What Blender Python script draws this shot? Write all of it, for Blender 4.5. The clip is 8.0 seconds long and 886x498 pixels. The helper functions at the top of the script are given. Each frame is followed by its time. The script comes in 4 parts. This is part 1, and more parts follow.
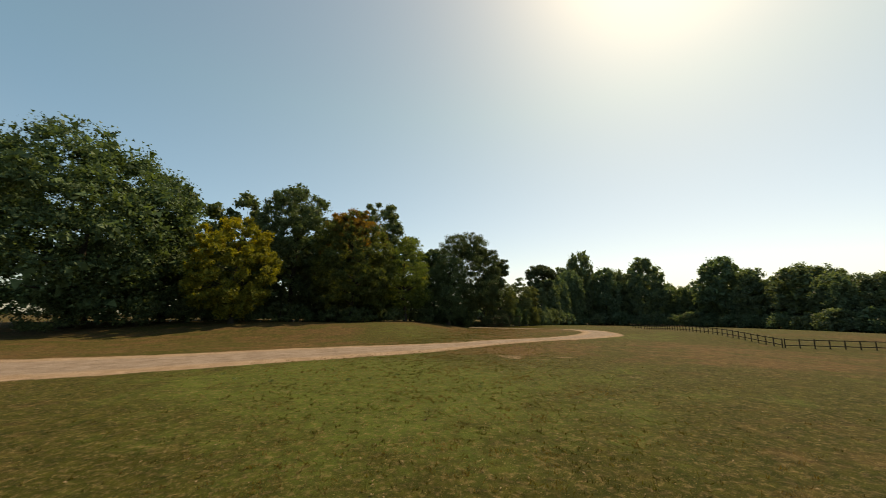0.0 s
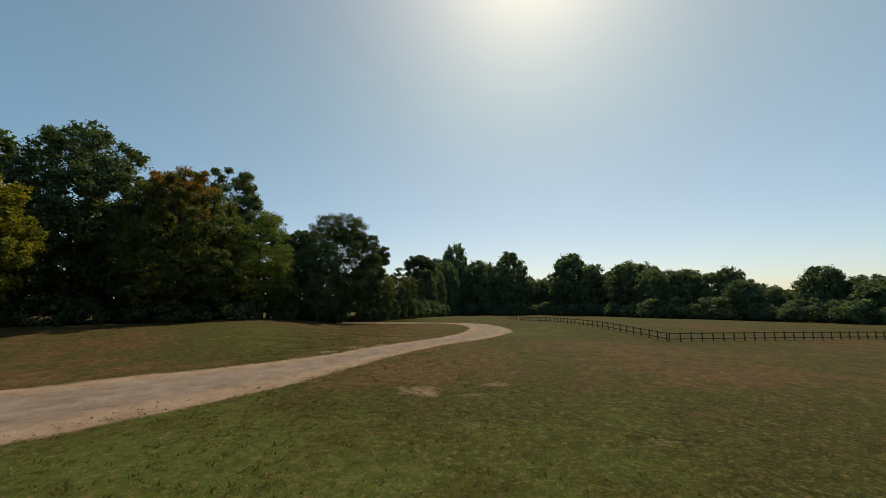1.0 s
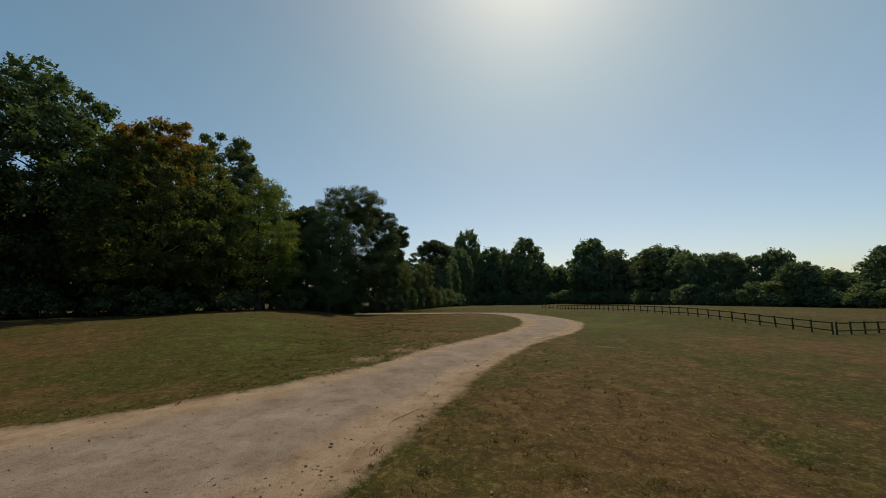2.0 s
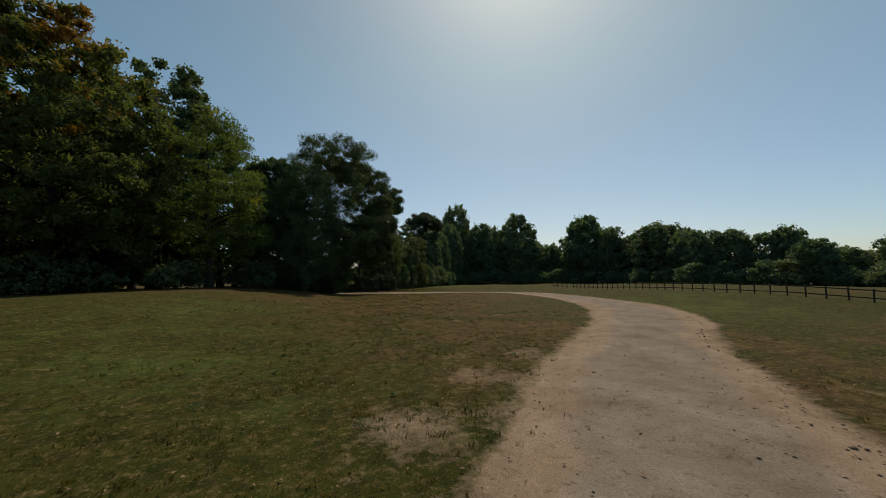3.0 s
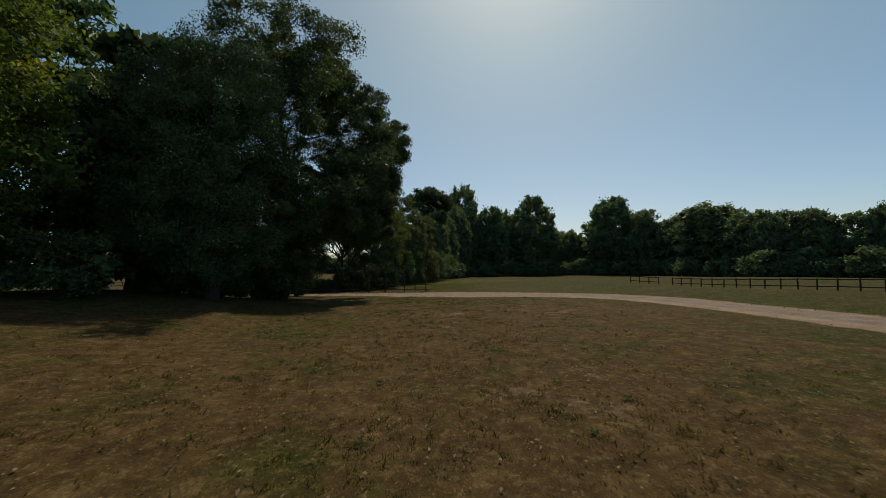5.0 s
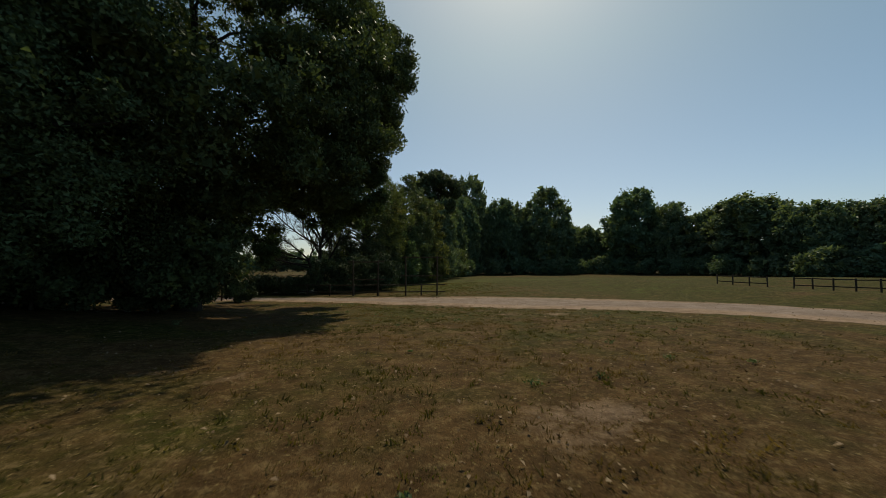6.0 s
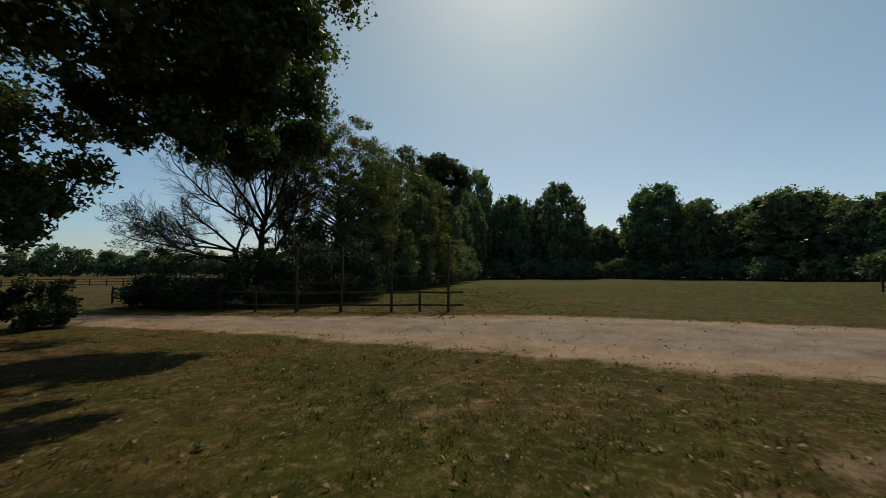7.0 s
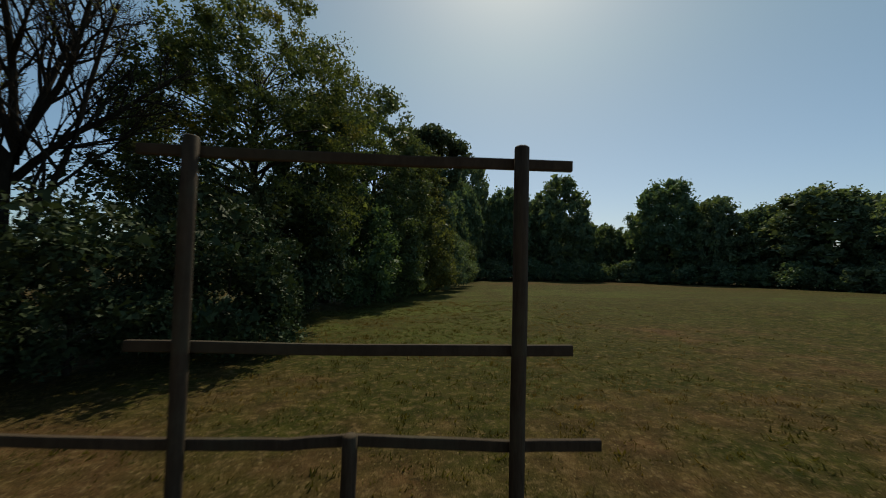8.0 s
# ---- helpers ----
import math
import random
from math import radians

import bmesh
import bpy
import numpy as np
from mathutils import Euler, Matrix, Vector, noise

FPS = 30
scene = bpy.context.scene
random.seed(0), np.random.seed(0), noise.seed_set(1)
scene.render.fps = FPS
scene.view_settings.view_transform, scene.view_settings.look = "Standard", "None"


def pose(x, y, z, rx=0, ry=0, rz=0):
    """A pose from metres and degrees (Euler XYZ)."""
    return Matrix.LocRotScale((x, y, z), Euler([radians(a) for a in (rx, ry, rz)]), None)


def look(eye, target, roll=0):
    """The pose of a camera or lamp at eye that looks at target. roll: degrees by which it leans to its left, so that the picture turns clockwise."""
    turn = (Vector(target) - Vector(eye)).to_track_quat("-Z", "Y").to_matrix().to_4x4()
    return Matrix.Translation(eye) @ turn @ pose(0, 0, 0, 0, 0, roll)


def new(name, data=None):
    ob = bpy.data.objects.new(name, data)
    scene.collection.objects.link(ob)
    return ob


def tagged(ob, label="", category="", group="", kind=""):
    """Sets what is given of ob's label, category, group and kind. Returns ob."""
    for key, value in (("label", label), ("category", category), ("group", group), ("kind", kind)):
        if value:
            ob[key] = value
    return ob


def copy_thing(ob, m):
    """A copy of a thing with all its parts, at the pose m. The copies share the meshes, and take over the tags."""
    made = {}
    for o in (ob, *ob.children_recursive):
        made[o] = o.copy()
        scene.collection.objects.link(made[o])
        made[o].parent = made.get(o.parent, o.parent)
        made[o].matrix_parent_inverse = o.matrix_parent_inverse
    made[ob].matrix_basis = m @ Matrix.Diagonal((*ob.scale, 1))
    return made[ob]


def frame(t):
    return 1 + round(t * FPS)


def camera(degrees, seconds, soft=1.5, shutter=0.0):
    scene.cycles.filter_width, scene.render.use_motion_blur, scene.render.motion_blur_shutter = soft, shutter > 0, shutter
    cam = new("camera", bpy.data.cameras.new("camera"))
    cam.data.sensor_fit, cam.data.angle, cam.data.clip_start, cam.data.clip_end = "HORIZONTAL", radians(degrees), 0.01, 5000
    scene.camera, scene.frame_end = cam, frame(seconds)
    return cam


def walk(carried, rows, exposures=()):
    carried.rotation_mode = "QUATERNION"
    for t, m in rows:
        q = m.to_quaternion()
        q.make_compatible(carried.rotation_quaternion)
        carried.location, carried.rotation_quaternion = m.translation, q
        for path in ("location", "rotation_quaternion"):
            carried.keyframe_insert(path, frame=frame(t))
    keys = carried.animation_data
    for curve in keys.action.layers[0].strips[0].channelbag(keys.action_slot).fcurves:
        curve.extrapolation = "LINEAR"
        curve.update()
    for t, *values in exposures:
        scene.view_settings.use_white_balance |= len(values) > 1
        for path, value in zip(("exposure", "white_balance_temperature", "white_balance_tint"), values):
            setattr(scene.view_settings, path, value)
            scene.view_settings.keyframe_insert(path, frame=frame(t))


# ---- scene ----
cam = camera(101.0, 8.0, soft=0.7, shutter=0.06)
PATH = [
    (0, (-0.348, 4.922, 3.15), (-0.633, 6.865, 3.508), 0.4),
    (0.5, (-1.198, 9.827, 3.6), (-0.855, 11.774, 3.897), -0.7),
    (1, (-1.588, 15.18, 3.9), (-1.199, 17.117, 4.208), -0.3),
    (1.5, (-3.05, 21.434, 3.685), (-2.676, 23.376, 3.985), -0.7),
    (1.7, (-3.65, 23.839, 3.534), (-3.279, 25.782, 3.827), -0.9),
    (2.8, (-5.554, 37.673, 2.768), (-5.102, 39.616, 2.921), -0.6),
    (3, (-5.608, 40.077, 2.707), (-5.123, 42.011, 2.858), -0.7),
    (3.5, (-5.228, 46.241, 2.633), (-4.704, 48.167, 2.77), -1.1),
    (4, (-4.943, 52.512, 2.75), (-4.409, 54.435, 2.869), -1.3),
    (4.5, (-4.314, 58.518, 2.9), (-3.778, 60.443, 3.0), -1.4),
    (4.7, (-3.984, 61.087, 2.87), (-3.461, 63.015, 2.972), -1.2),
    (6, (-1.333, 78.625, 2.328), (-0.833, 80.559, 2.422), -0.4),
    (6.5, (-0.105, 85.213, 2.087), (0.397, 87.147, 2.188), -0.7),
    (7, (1.237, 91.515, 1.812), (1.738, 93.447, 1.93), -0.2),
    (7.5, (2.586, 98.095, 1.972), (3.082, 100.029, 2.082), 0.7),
    (7.7, (3.124, 100.722, 2.068), (3.628, 102.654, 2.171), 0.1),
    (7.9, (3.766, 103.356, 2.235), (4.282, 105.287, 2.301), 1.5),
    (8, (4.181, 104.638, 2.197), (4.743, 106.554, 2.304), 1.0),
]
EXPOSURES = [(0.0, 0.82, 10400, 8), (0.5, 0.53, 8900, 5), (1.0, 0.36, 8200, 4), (3.0, 0.05, 7600, 3), (4.2, 0.0, 7350, 2), (6.0, 0.06, 7700, 3), (8.0, 0.08, 7600, 3)]
walk(cam, [(t, look(eye, target, roll)) for t, eye, target, roll in PATH], EXPOSURES)

# ---- world, sun ----
SUN_AZ, SUN_EL = radians(28.0), radians(51.0)
world = bpy.data.worlds.new("sky")
scene.world = world
world.use_nodes = True
wn = world.node_tree
sky = wn.nodes.new("ShaderNodeTexSky")
sky.sky_type, sky.sun_disc = "NISHITA", False
sky.sun_elevation, sky.sun_rotation = SUN_EL, SUN_AZ
sky.air_density, sky.dust_density, sky.ozone_density, sky.altitude = 1.3, 2.2, 1.6, 1500.0
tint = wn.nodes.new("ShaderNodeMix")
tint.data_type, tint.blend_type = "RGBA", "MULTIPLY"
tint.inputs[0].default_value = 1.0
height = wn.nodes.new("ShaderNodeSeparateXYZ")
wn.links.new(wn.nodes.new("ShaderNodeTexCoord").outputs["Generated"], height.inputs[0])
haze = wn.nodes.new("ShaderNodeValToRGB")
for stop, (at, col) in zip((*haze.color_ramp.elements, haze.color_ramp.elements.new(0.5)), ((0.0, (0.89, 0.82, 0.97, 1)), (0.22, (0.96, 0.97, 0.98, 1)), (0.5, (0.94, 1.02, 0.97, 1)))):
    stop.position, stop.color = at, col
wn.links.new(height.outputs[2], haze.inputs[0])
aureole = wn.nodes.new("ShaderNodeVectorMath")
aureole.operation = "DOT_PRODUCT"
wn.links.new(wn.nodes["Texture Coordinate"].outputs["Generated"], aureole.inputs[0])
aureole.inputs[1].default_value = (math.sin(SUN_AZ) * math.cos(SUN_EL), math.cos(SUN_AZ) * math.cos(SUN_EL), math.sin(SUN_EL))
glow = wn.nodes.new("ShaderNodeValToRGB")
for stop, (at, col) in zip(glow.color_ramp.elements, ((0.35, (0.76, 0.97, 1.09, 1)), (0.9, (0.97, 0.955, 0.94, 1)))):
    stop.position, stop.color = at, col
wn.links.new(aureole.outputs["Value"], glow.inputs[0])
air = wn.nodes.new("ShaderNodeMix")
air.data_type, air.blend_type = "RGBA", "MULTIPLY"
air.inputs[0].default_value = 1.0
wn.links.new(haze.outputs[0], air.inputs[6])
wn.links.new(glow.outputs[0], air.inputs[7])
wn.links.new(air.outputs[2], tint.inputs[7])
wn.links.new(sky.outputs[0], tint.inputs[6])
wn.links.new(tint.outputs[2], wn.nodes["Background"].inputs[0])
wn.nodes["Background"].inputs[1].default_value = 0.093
sun_dir = Vector((math.sin(SUN_AZ) * math.cos(SUN_EL), math.cos(SUN_AZ) * math.cos(SUN_EL), math.sin(SUN_EL)))
sun = new("sun", bpy.data.lights.new("sun", "SUN"))
sun.data.energy, sun.data.angle, sun.data.color = 3.1, radians(0.55), (1.0, 0.93, 0.81)
sun.matrix_world = look(sun_dir * 300, (0, 0, 0))


# ---- materials ----
def material(name):
    m = bpy.data.materials.new(name)
    m.use_nodes = True
    nt = m.node_tree
    bsdf = nt.nodes["Principled BSDF"]
    return m, nt, bsdf


def node(nt, kind, **values):
    n = nt.nodes.new(kind)
    for key, value in values.items():
        n.inputs[key.replace("_", " ")].default_value = value
    return n


def coords(nt, space="Object"):
    return nt.nodes.new("ShaderNodeTexCoord").outputs[space]


def noise_of(nt, vector, scale, detail=4.0, rough=0.55):
    n = node(nt, "ShaderNodeTexNoise", Scale=scale, Detail=detail, Roughness=rough)
    nt.links.new(vector, n.inputs["Vector"])
    return n.outputs["Fac"]


def ramp(nt, fac, stops):
    r = nt.nodes.new("ShaderNodeValToRGB")
    e = r.color_ramp.elements
    while len(e) < len(stops):
        e.new(0.5)
    for item, (at, col) in zip(e, stops):
        item.position, item.color = at, (*col, 1)
    nt.links.new(fac, r.inputs[0])
    return r.outputs[0]


def grey(nt, fac, a, b):
    return ramp(nt, fac, [(a, (0, 0, 0)), (b, (1, 1, 1))])


def mix(nt, fac, a, b, blend="MIX"):
    m = nt.nodes.new("ShaderNodeMix")
    m.data_type, m.blend_type = "RGBA", blend
    for sock, value in ((m.inputs[0], fac), (m.inputs[6], a), (m.inputs[7], b)):
        if isinstance(value, (int, float)):
            sock.default_value = value
        elif isinstance(value, tuple):
            sock.default_value = (*value, 1)
        else:
            nt.links.new(value, sock)
    return m.outputs[2]


def bump(nt, bsdf, height, strength, distance):
    b = node(nt, "ShaderNodeBump", Strength=strength, Distance=distance)
    nt.links.new(height, b.inputs["Height"])
    nt.links.new(b.outputs[0], bsdf.inputs["Normal"])


def attribute(nt, name):
    a = nt.nodes.new("ShaderNodeAttribute")
    a.attribute_name = name
    return a.outputs["Fac"]


def sand_colour(nt, pos, mid, fine):
    """Warm pinkish sand with darker damp spots and grit."""
    col = ramp(nt, mid, [(0.3, (0.185, 0.123, 0.083)), (0.5, (0.262, 0.182, 0.127)), (0.7, (0.335, 0.240, 0.174))])
    col = mix(nt, grey(nt, fine, 0.57, 0.72), col, (0.135, 0.085, 0.050))
    col = mix(nt, grey(nt, noise_of(nt, pos, 14.0, 3, 0.6), 0.63, 0.72), col, (0.075, 0.050, 0.030))
    grit = noise_of(nt, pos, 45.0, 3, 0.7)
    return mix(nt, 0.75, col, ramp(nt, grit, [(0.3, (0.5, 0.5, 0.5)), (0.7, (1.3, 1.3, 1.3))]), "MULTIPLY"), grit


def grass_ground():
    m, nt, bsdf = material("dry_grass_ground")
    pos = coords(nt)
    big, mid, patch, fine, blade = (noise_of(nt, pos, s, d, r) for s, d, r in ((0.07, 4, 0.6), (0.42, 5, 0.68), (1.7, 5, 0.7), (6.5, 5, 0.72), (34.0, 4, 0.75)))
    green = ramp(nt, patch, [(0.3, (0.025, 0.031, 0.006)), (0.7, (0.060, 0.058, 0.012))])
    dry = ramp(nt, patch, [(0.3, (0.055, 0.031, 0.013)), (0.55, (0.094, 0.056, 0.024)), (0.75, (0.160, 0.102, 0.050))])
    where = nt.nodes.new("ShaderNodeMath")
    where.operation = "ADD"
    nt.links.new(mix(nt, 0.55, big, mid), where.inputs[0])
    nt.links.new(attribute(nt, "dryness"), where.inputs[1])
    turf = mix(nt, grey(nt, where.outputs[0], 0.44, 0.56), green, dry)
    turf = mix(nt, ramp(nt, where.outputs[0], [(0.24, (1, 1, 1)), (0.38, (0, 0, 0))]), turf, (0.064, 0.085, 0.017))
    turf = mix(nt, grey(nt, fine, 0.50, 0.72), turf, (0.170, 0.118, 0.056))
    turf = mix(nt, 1.0, turf, ramp(nt, noise_of(nt, pos, 2.4, 4, 0.6), [(0.32, (0.72, 0.72, 0.72)), (0.68, (1.22, 1.2, 1.16))]), "MULTIPLY")
    turf = mix(nt, grey(nt, noise_of(nt, pos, 9.0, 4, 0.65), 0.56, 0.80), turf, (0.020, 0.018, 0.008))
    turf = mix(nt, 0.95, turf, ramp(nt, blade, [(0.3, (0.42, 0.42, 0.42)), (0.7, (1.25, 1.25, 1.25))]), "MULTIPLY")
    turf = mix(nt, grey(nt, noise_of(nt, pos, 22.0, 2, 0.6), 0.64, 0.72), turf, (0.19, 0.145, 0.065))
    sand, grit = sand_colour(nt, pos, noise_of(nt, pos, 0.9, 5, 0.68), noise_of(nt, pos, 6.0, 5, 0.72))
    n = mix(nt, 0.5, mid, mix(nt, 0.5, patch, fine))
    wear = nt.nodes.new("ShaderNodeMath")
    wear.operation = "ADD"
    nt.links.new(attribute(nt, "wear"), wear.inputs[0])
    nt.links.new(n, wear.inputs[1])
    col = mix(nt, grey(nt, wear.outputs[0], 0.76, 0.95), turf, sand)
    nt.links.new(col, bsdf.inputs["Base Color"])
    bsdf.inputs["Roughness"].default_value = 0.95
    bsdf.inputs["Specular IOR Level"].default_value = 0.05
    bump(nt, bsdf, mix(nt, 0.5, fine, blade), 1.0, 0.05)
    return m


def track_gravel():
    m, nt, bsdf = material("sandy_gravel")
    pos = coords(nt)
    big, mid, fine = (noise_of(nt, pos, s, d, r) for s, d, r in ((0.12, 3, 0.5), (0.9, 5, 0.68), (6.0, 5, 0.72)))
    sandy, grit = sand_colour(nt, pos, mid, fine)
    stony = mix(nt, 1.0, sandy, (0.80, 0.87, 1.0), "MULTIPLY")
    lane = nt.nodes.new("ShaderNodeMath")
    lane.operation = "ADD"
    nt.links.new(attribute(nt, "lane"), lane.inputs[0])
    nt.links.new(mix(nt, 0.5, big, mid), lane.inputs[1])
    col = mix(nt, grey(nt, lane.outputs[0], 0.55, 1.0), sandy, stony)
    nt.links.new(col, bsdf.inputs["Base Color"])
    bsdf.inputs["Roughness"].default_value = 0.92
    bsdf.inputs["Specular IOR Level"].default_value = 0.08
    bump(nt, bsdf, mix(nt, 0.5, fine, grit), 0.9, 0.04)
    return m


def leaf_material(name, dark, light, touch=None, amount=0.0, through_light=0.32, rise=None):
    m, nt, bsdf = material(name)
    geo = nt.nodes.new("ShaderNodeNewGeometry")
    col = ramp(nt, geo.outputs["Random Per Island"], [(0.0, dark), (0.75, light), (1.0, tuple(1.25 * c for c in light))])
    info = nt.nodes.new("ShaderNodeObjectInfo")
    hue = node(nt, "ShaderNodeHueSaturation")
    vary = node(nt, "ShaderNodeMapRange", To_Min=0.47, To_Max=0.525)
    nt.links.new(info.outputs["Random"], vary.inputs[0])
    nt.links.new(vary.outputs[0], hue.inputs["Hue"])
    nt.links.new(col, hue.inputs["Color"])
    col = hue.outputs[0]
    clump = noise_of(nt, coords(nt), 0.28, 3, 0.6)
    if rise:
        tall = nt.nodes.new("ShaderNodeSeparateXYZ")
        nt.links.new(coords(nt), tall.inputs[0])
        turned = node(nt, "ShaderNodeMapRange", From_Min=rise[0], From_Max=rise[1], To_Min=-0.1, To_Max=0.12)
        nt.links.new(tall.outputs[2], turned.inputs[0])
        both = nt.nodes.new("ShaderNodeMath")
        nt.links.new(clump, both.inputs[0])
        nt.links.new(turned.outputs[0], both.inputs[1])
        clump = both.outputs[0]
    if touch:
        col = mix(nt, grey(nt, clump, 0.56 - amount, 0.66 - amount), col, touch)
    col = mix(nt, 1.0, col, ramp(nt, noise_of(nt, coords(nt), 1.1, 3), [(0.3, (0.7, 0.7, 0.7)), (0.7, (1.2, 1.2, 1.2))]), "MULTIPLY")
    nt.links.new(col, bsdf.inputs["Base Color"])
    bsdf.inputs["Roughness"].default_value = 0.55
    bsdf.inputs["Specular IOR Level"].default_value = 0.07
    tr = nt.nodes.new("ShaderNodeBsdfTranslucent")
    nt.links.new(mix(nt, 1.0, col, (1.5, 1.5, 0.7), "MULTIPLY"), tr.inputs[0])
    both = nt.nodes.new("ShaderNodeMixShader")
    both.inputs[0].default_value = through_light
    nt.links.new(bsdf.outputs[0], both.inputs[1])
    nt.links.new(tr.outputs[0], both.inputs[2])
    nt.links.new(both.outputs[0], nt.nodes["Material Output"].inputs[0])
    return m


def bark_material():
    m, nt, bsdf = material("bark")
    pos = coords(nt)
    stretch = node(nt, "ShaderNodeMapping", Scale=(6, 6, 1.2))
    nt.links.new(pos, stretch.inputs[0])
    f = noise_of(nt, stretch.outputs[0], 2.5, 6, 0.7)
    nt.links.new(ramp(nt, f, [(0.3, (0.018, 0.014, 0.010)), (0.7, (0.060, 0.048, 0.036))]), bsdf.inputs["Base Color"])
    bsdf.inputs["Roughness"].default_value = 0.9
    bsdf.inputs["Specular IOR Level"].default_value = 0.12
    bump(nt, bsdf, f, 0.8, 0.05)
    return m


def timber_material():
    m, nt, bsdf = material("weathered_timber")
    pos = coords(nt)
    info = nt.nodes.new("ShaderNodeObjectInfo")
    stretch = node(nt, "ShaderNodeMapping", Scale=(14, 14, 2.0))
    nt.links.new(pos, stretch.inputs[0])
    f = noise_of(nt, stretch.outputs[0], 2.0, 6, 0.7)
    stain = noise_of(nt, pos, 2.2, 4, 0.6)
    col = ramp(nt, f, [(0.25, (0.028, 0.019, 0.012)), (0.75, (0.078, 0.055, 0.036))])
    col = mix(nt, grey(nt, stain, 0.5, 0.72), col, (0.065, 0.06, 0.038))
    col = mix(nt, 0.5, col, ramp(nt, info.outputs["Random"], [(0, (0.6, 0.6, 0.6)), (1, (1.3, 1.25, 1.2))]), "MULTIPLY")
    nt.links.new(col, bsdf.inputs["Base Color"])
    bsdf.inputs["Roughness"].default_value = 0.85
    bsdf.inputs["Specular IOR Level"].default_value = 0.2
    bump(nt, bsdf, f, 0.6, 0.01)
    return m


def plain_material(name, a, b, scale=3.0, rough=0.7):
    m, nt, bsdf = material(name)
    nt.links.new(ramp(nt, noise_of(nt, coords(nt), scale, 4), [(0.3, a), (0.7, b)]), bsdf.inputs["Base Color"])
    bsdf.inputs["Roughness"].default_value = rough
    bsdf.inputs["Specular IOR Level"].default_value = 0.1
    return m


GRASS, GRAVEL, BARK, TIMBER = grass_ground(), track_gravel(), bark_material(), timber_material()
LEAF_GREEN = leaf_material("green_leaves", (0.050, 0.078, 0.040), (0.108, 0.150, 0.072), through_light=0.24)
LEAF_OAK = leaf_material("oak_leaves", (0.040, 0.062, 0.032), (0.090, 0.122, 0.054), (0.13, 0.15, 0.038), -0.07, 0.20)
LEAF_OLIVE = leaf_material("olive_leaves", (0.050, 0.068, 0.030), (0.108, 0.132, 0.054), (0.150, 0.130, 0.036), -0.02)
LEAF_YELLOW = leaf_material("yellowing_leaves", (0.070, 0.092, 0.018), (0.165, 0.185, 0.034), (0.30, 0.25, 0.028), 0.03, 0.32, (6.0, 17.0))
LEAF_LIME = leaf_material("lime_green_leaves", (0.050, 0.078, 0.026), (0.112, 0.150, 0.046), (0.30, 0.27, 0.04), -0.05, 0.42)
LEAF_AUTUMN = leaf_material("turning_leaves", (0.044, 0.066, 0.026), (0.100, 0.132, 0.046), (0.21, 0.112, 0.026), 0.0, 0.40, (10.0, 21.0))
# paler and bluer than the near leaves: distance haze mixed into the colour
LEAF_FAR = leaf_material("hazy_woodland_leaves", (0.064, 0.098, 0.062), (0.128, 0.172, 0.098), (0.140, 0.176, 0.080), 0.0, 0.28)
LEAF_PINE = leaf_material("pine_needles", (0.034, 0.056, 0.032), (0.074, 0.104, 0.056), through_light=0.18)
BLADE_GREEN = leaf_material("grass_blades", (0.036, 0.040, 0.008), (0.080, 0.073, 0.016), (0.125, 0.083, 0.030), 0.09, 0.34)
# green leaves darkened: the backlit hedge's own shade is put into the colour
LEAF_HEDGE = leaf_material("shaded_hedge_leaves", (0.028, 0.042, 0.022), (0.066, 0.088, 0.042), through_light=0.08)
LITTER = plain_material("dead_leaf", (0.10, 0.062, 0.034), (0.26, 0.185, 0.112))
PEBBLE = plain_material("pebble_stone", (0.12, 0.082, 0.055), (0.28, 0.205, 0.145))
PALE = plain_material("pale_plastic", (0.42, 0.42, 0.41), (0.60, 0.60, 0.58))
GREYBOX = plain_material("grey_concrete", (0.10, 0.105, 0.105), (0.17, 0.175, 0.175))


# ---- mesh helpers ----
def mesh_of(name, verts, faces, mat):
    """A mesh from arrays; faces all have the same number of corners."""
    verts, faces = np.asarray(verts, np.float32), np.asarray(faces, np.int32)
    me = bpy.data.meshes.new(name)
    me.vertices.add(len(verts))
    me.vertices.foreach_set("co", verts.ravel())
    me.loops.add(faces.size)
    me.loops.foreach_set("vertex_index", faces.ravel())
    me.polygons.add(len(faces))
    me.polygons.foreach_set("loop_start", np.arange(0, faces.size, faces.shape[1], dtype=np.int32))
    me.update(calc_edges=True)
    me.materials.append(mat)
    return me


def part_of(name, me, parent, label="", m=None):
    ob = new(name, me)
    ob.parent = parent
    if m is not None:
        ob.matrix_basis = m
    if label:
        ob["label"] = label
    return ob


def smooth(me):
    me.polygons.foreach_set("use_smooth", np.ones(len(me.polygons), bool))
    return me


def step(a, b, v):
    v = np.clip((v - a) / (b - a), 0, 1)
    return v * v * (3 - 2 * v)


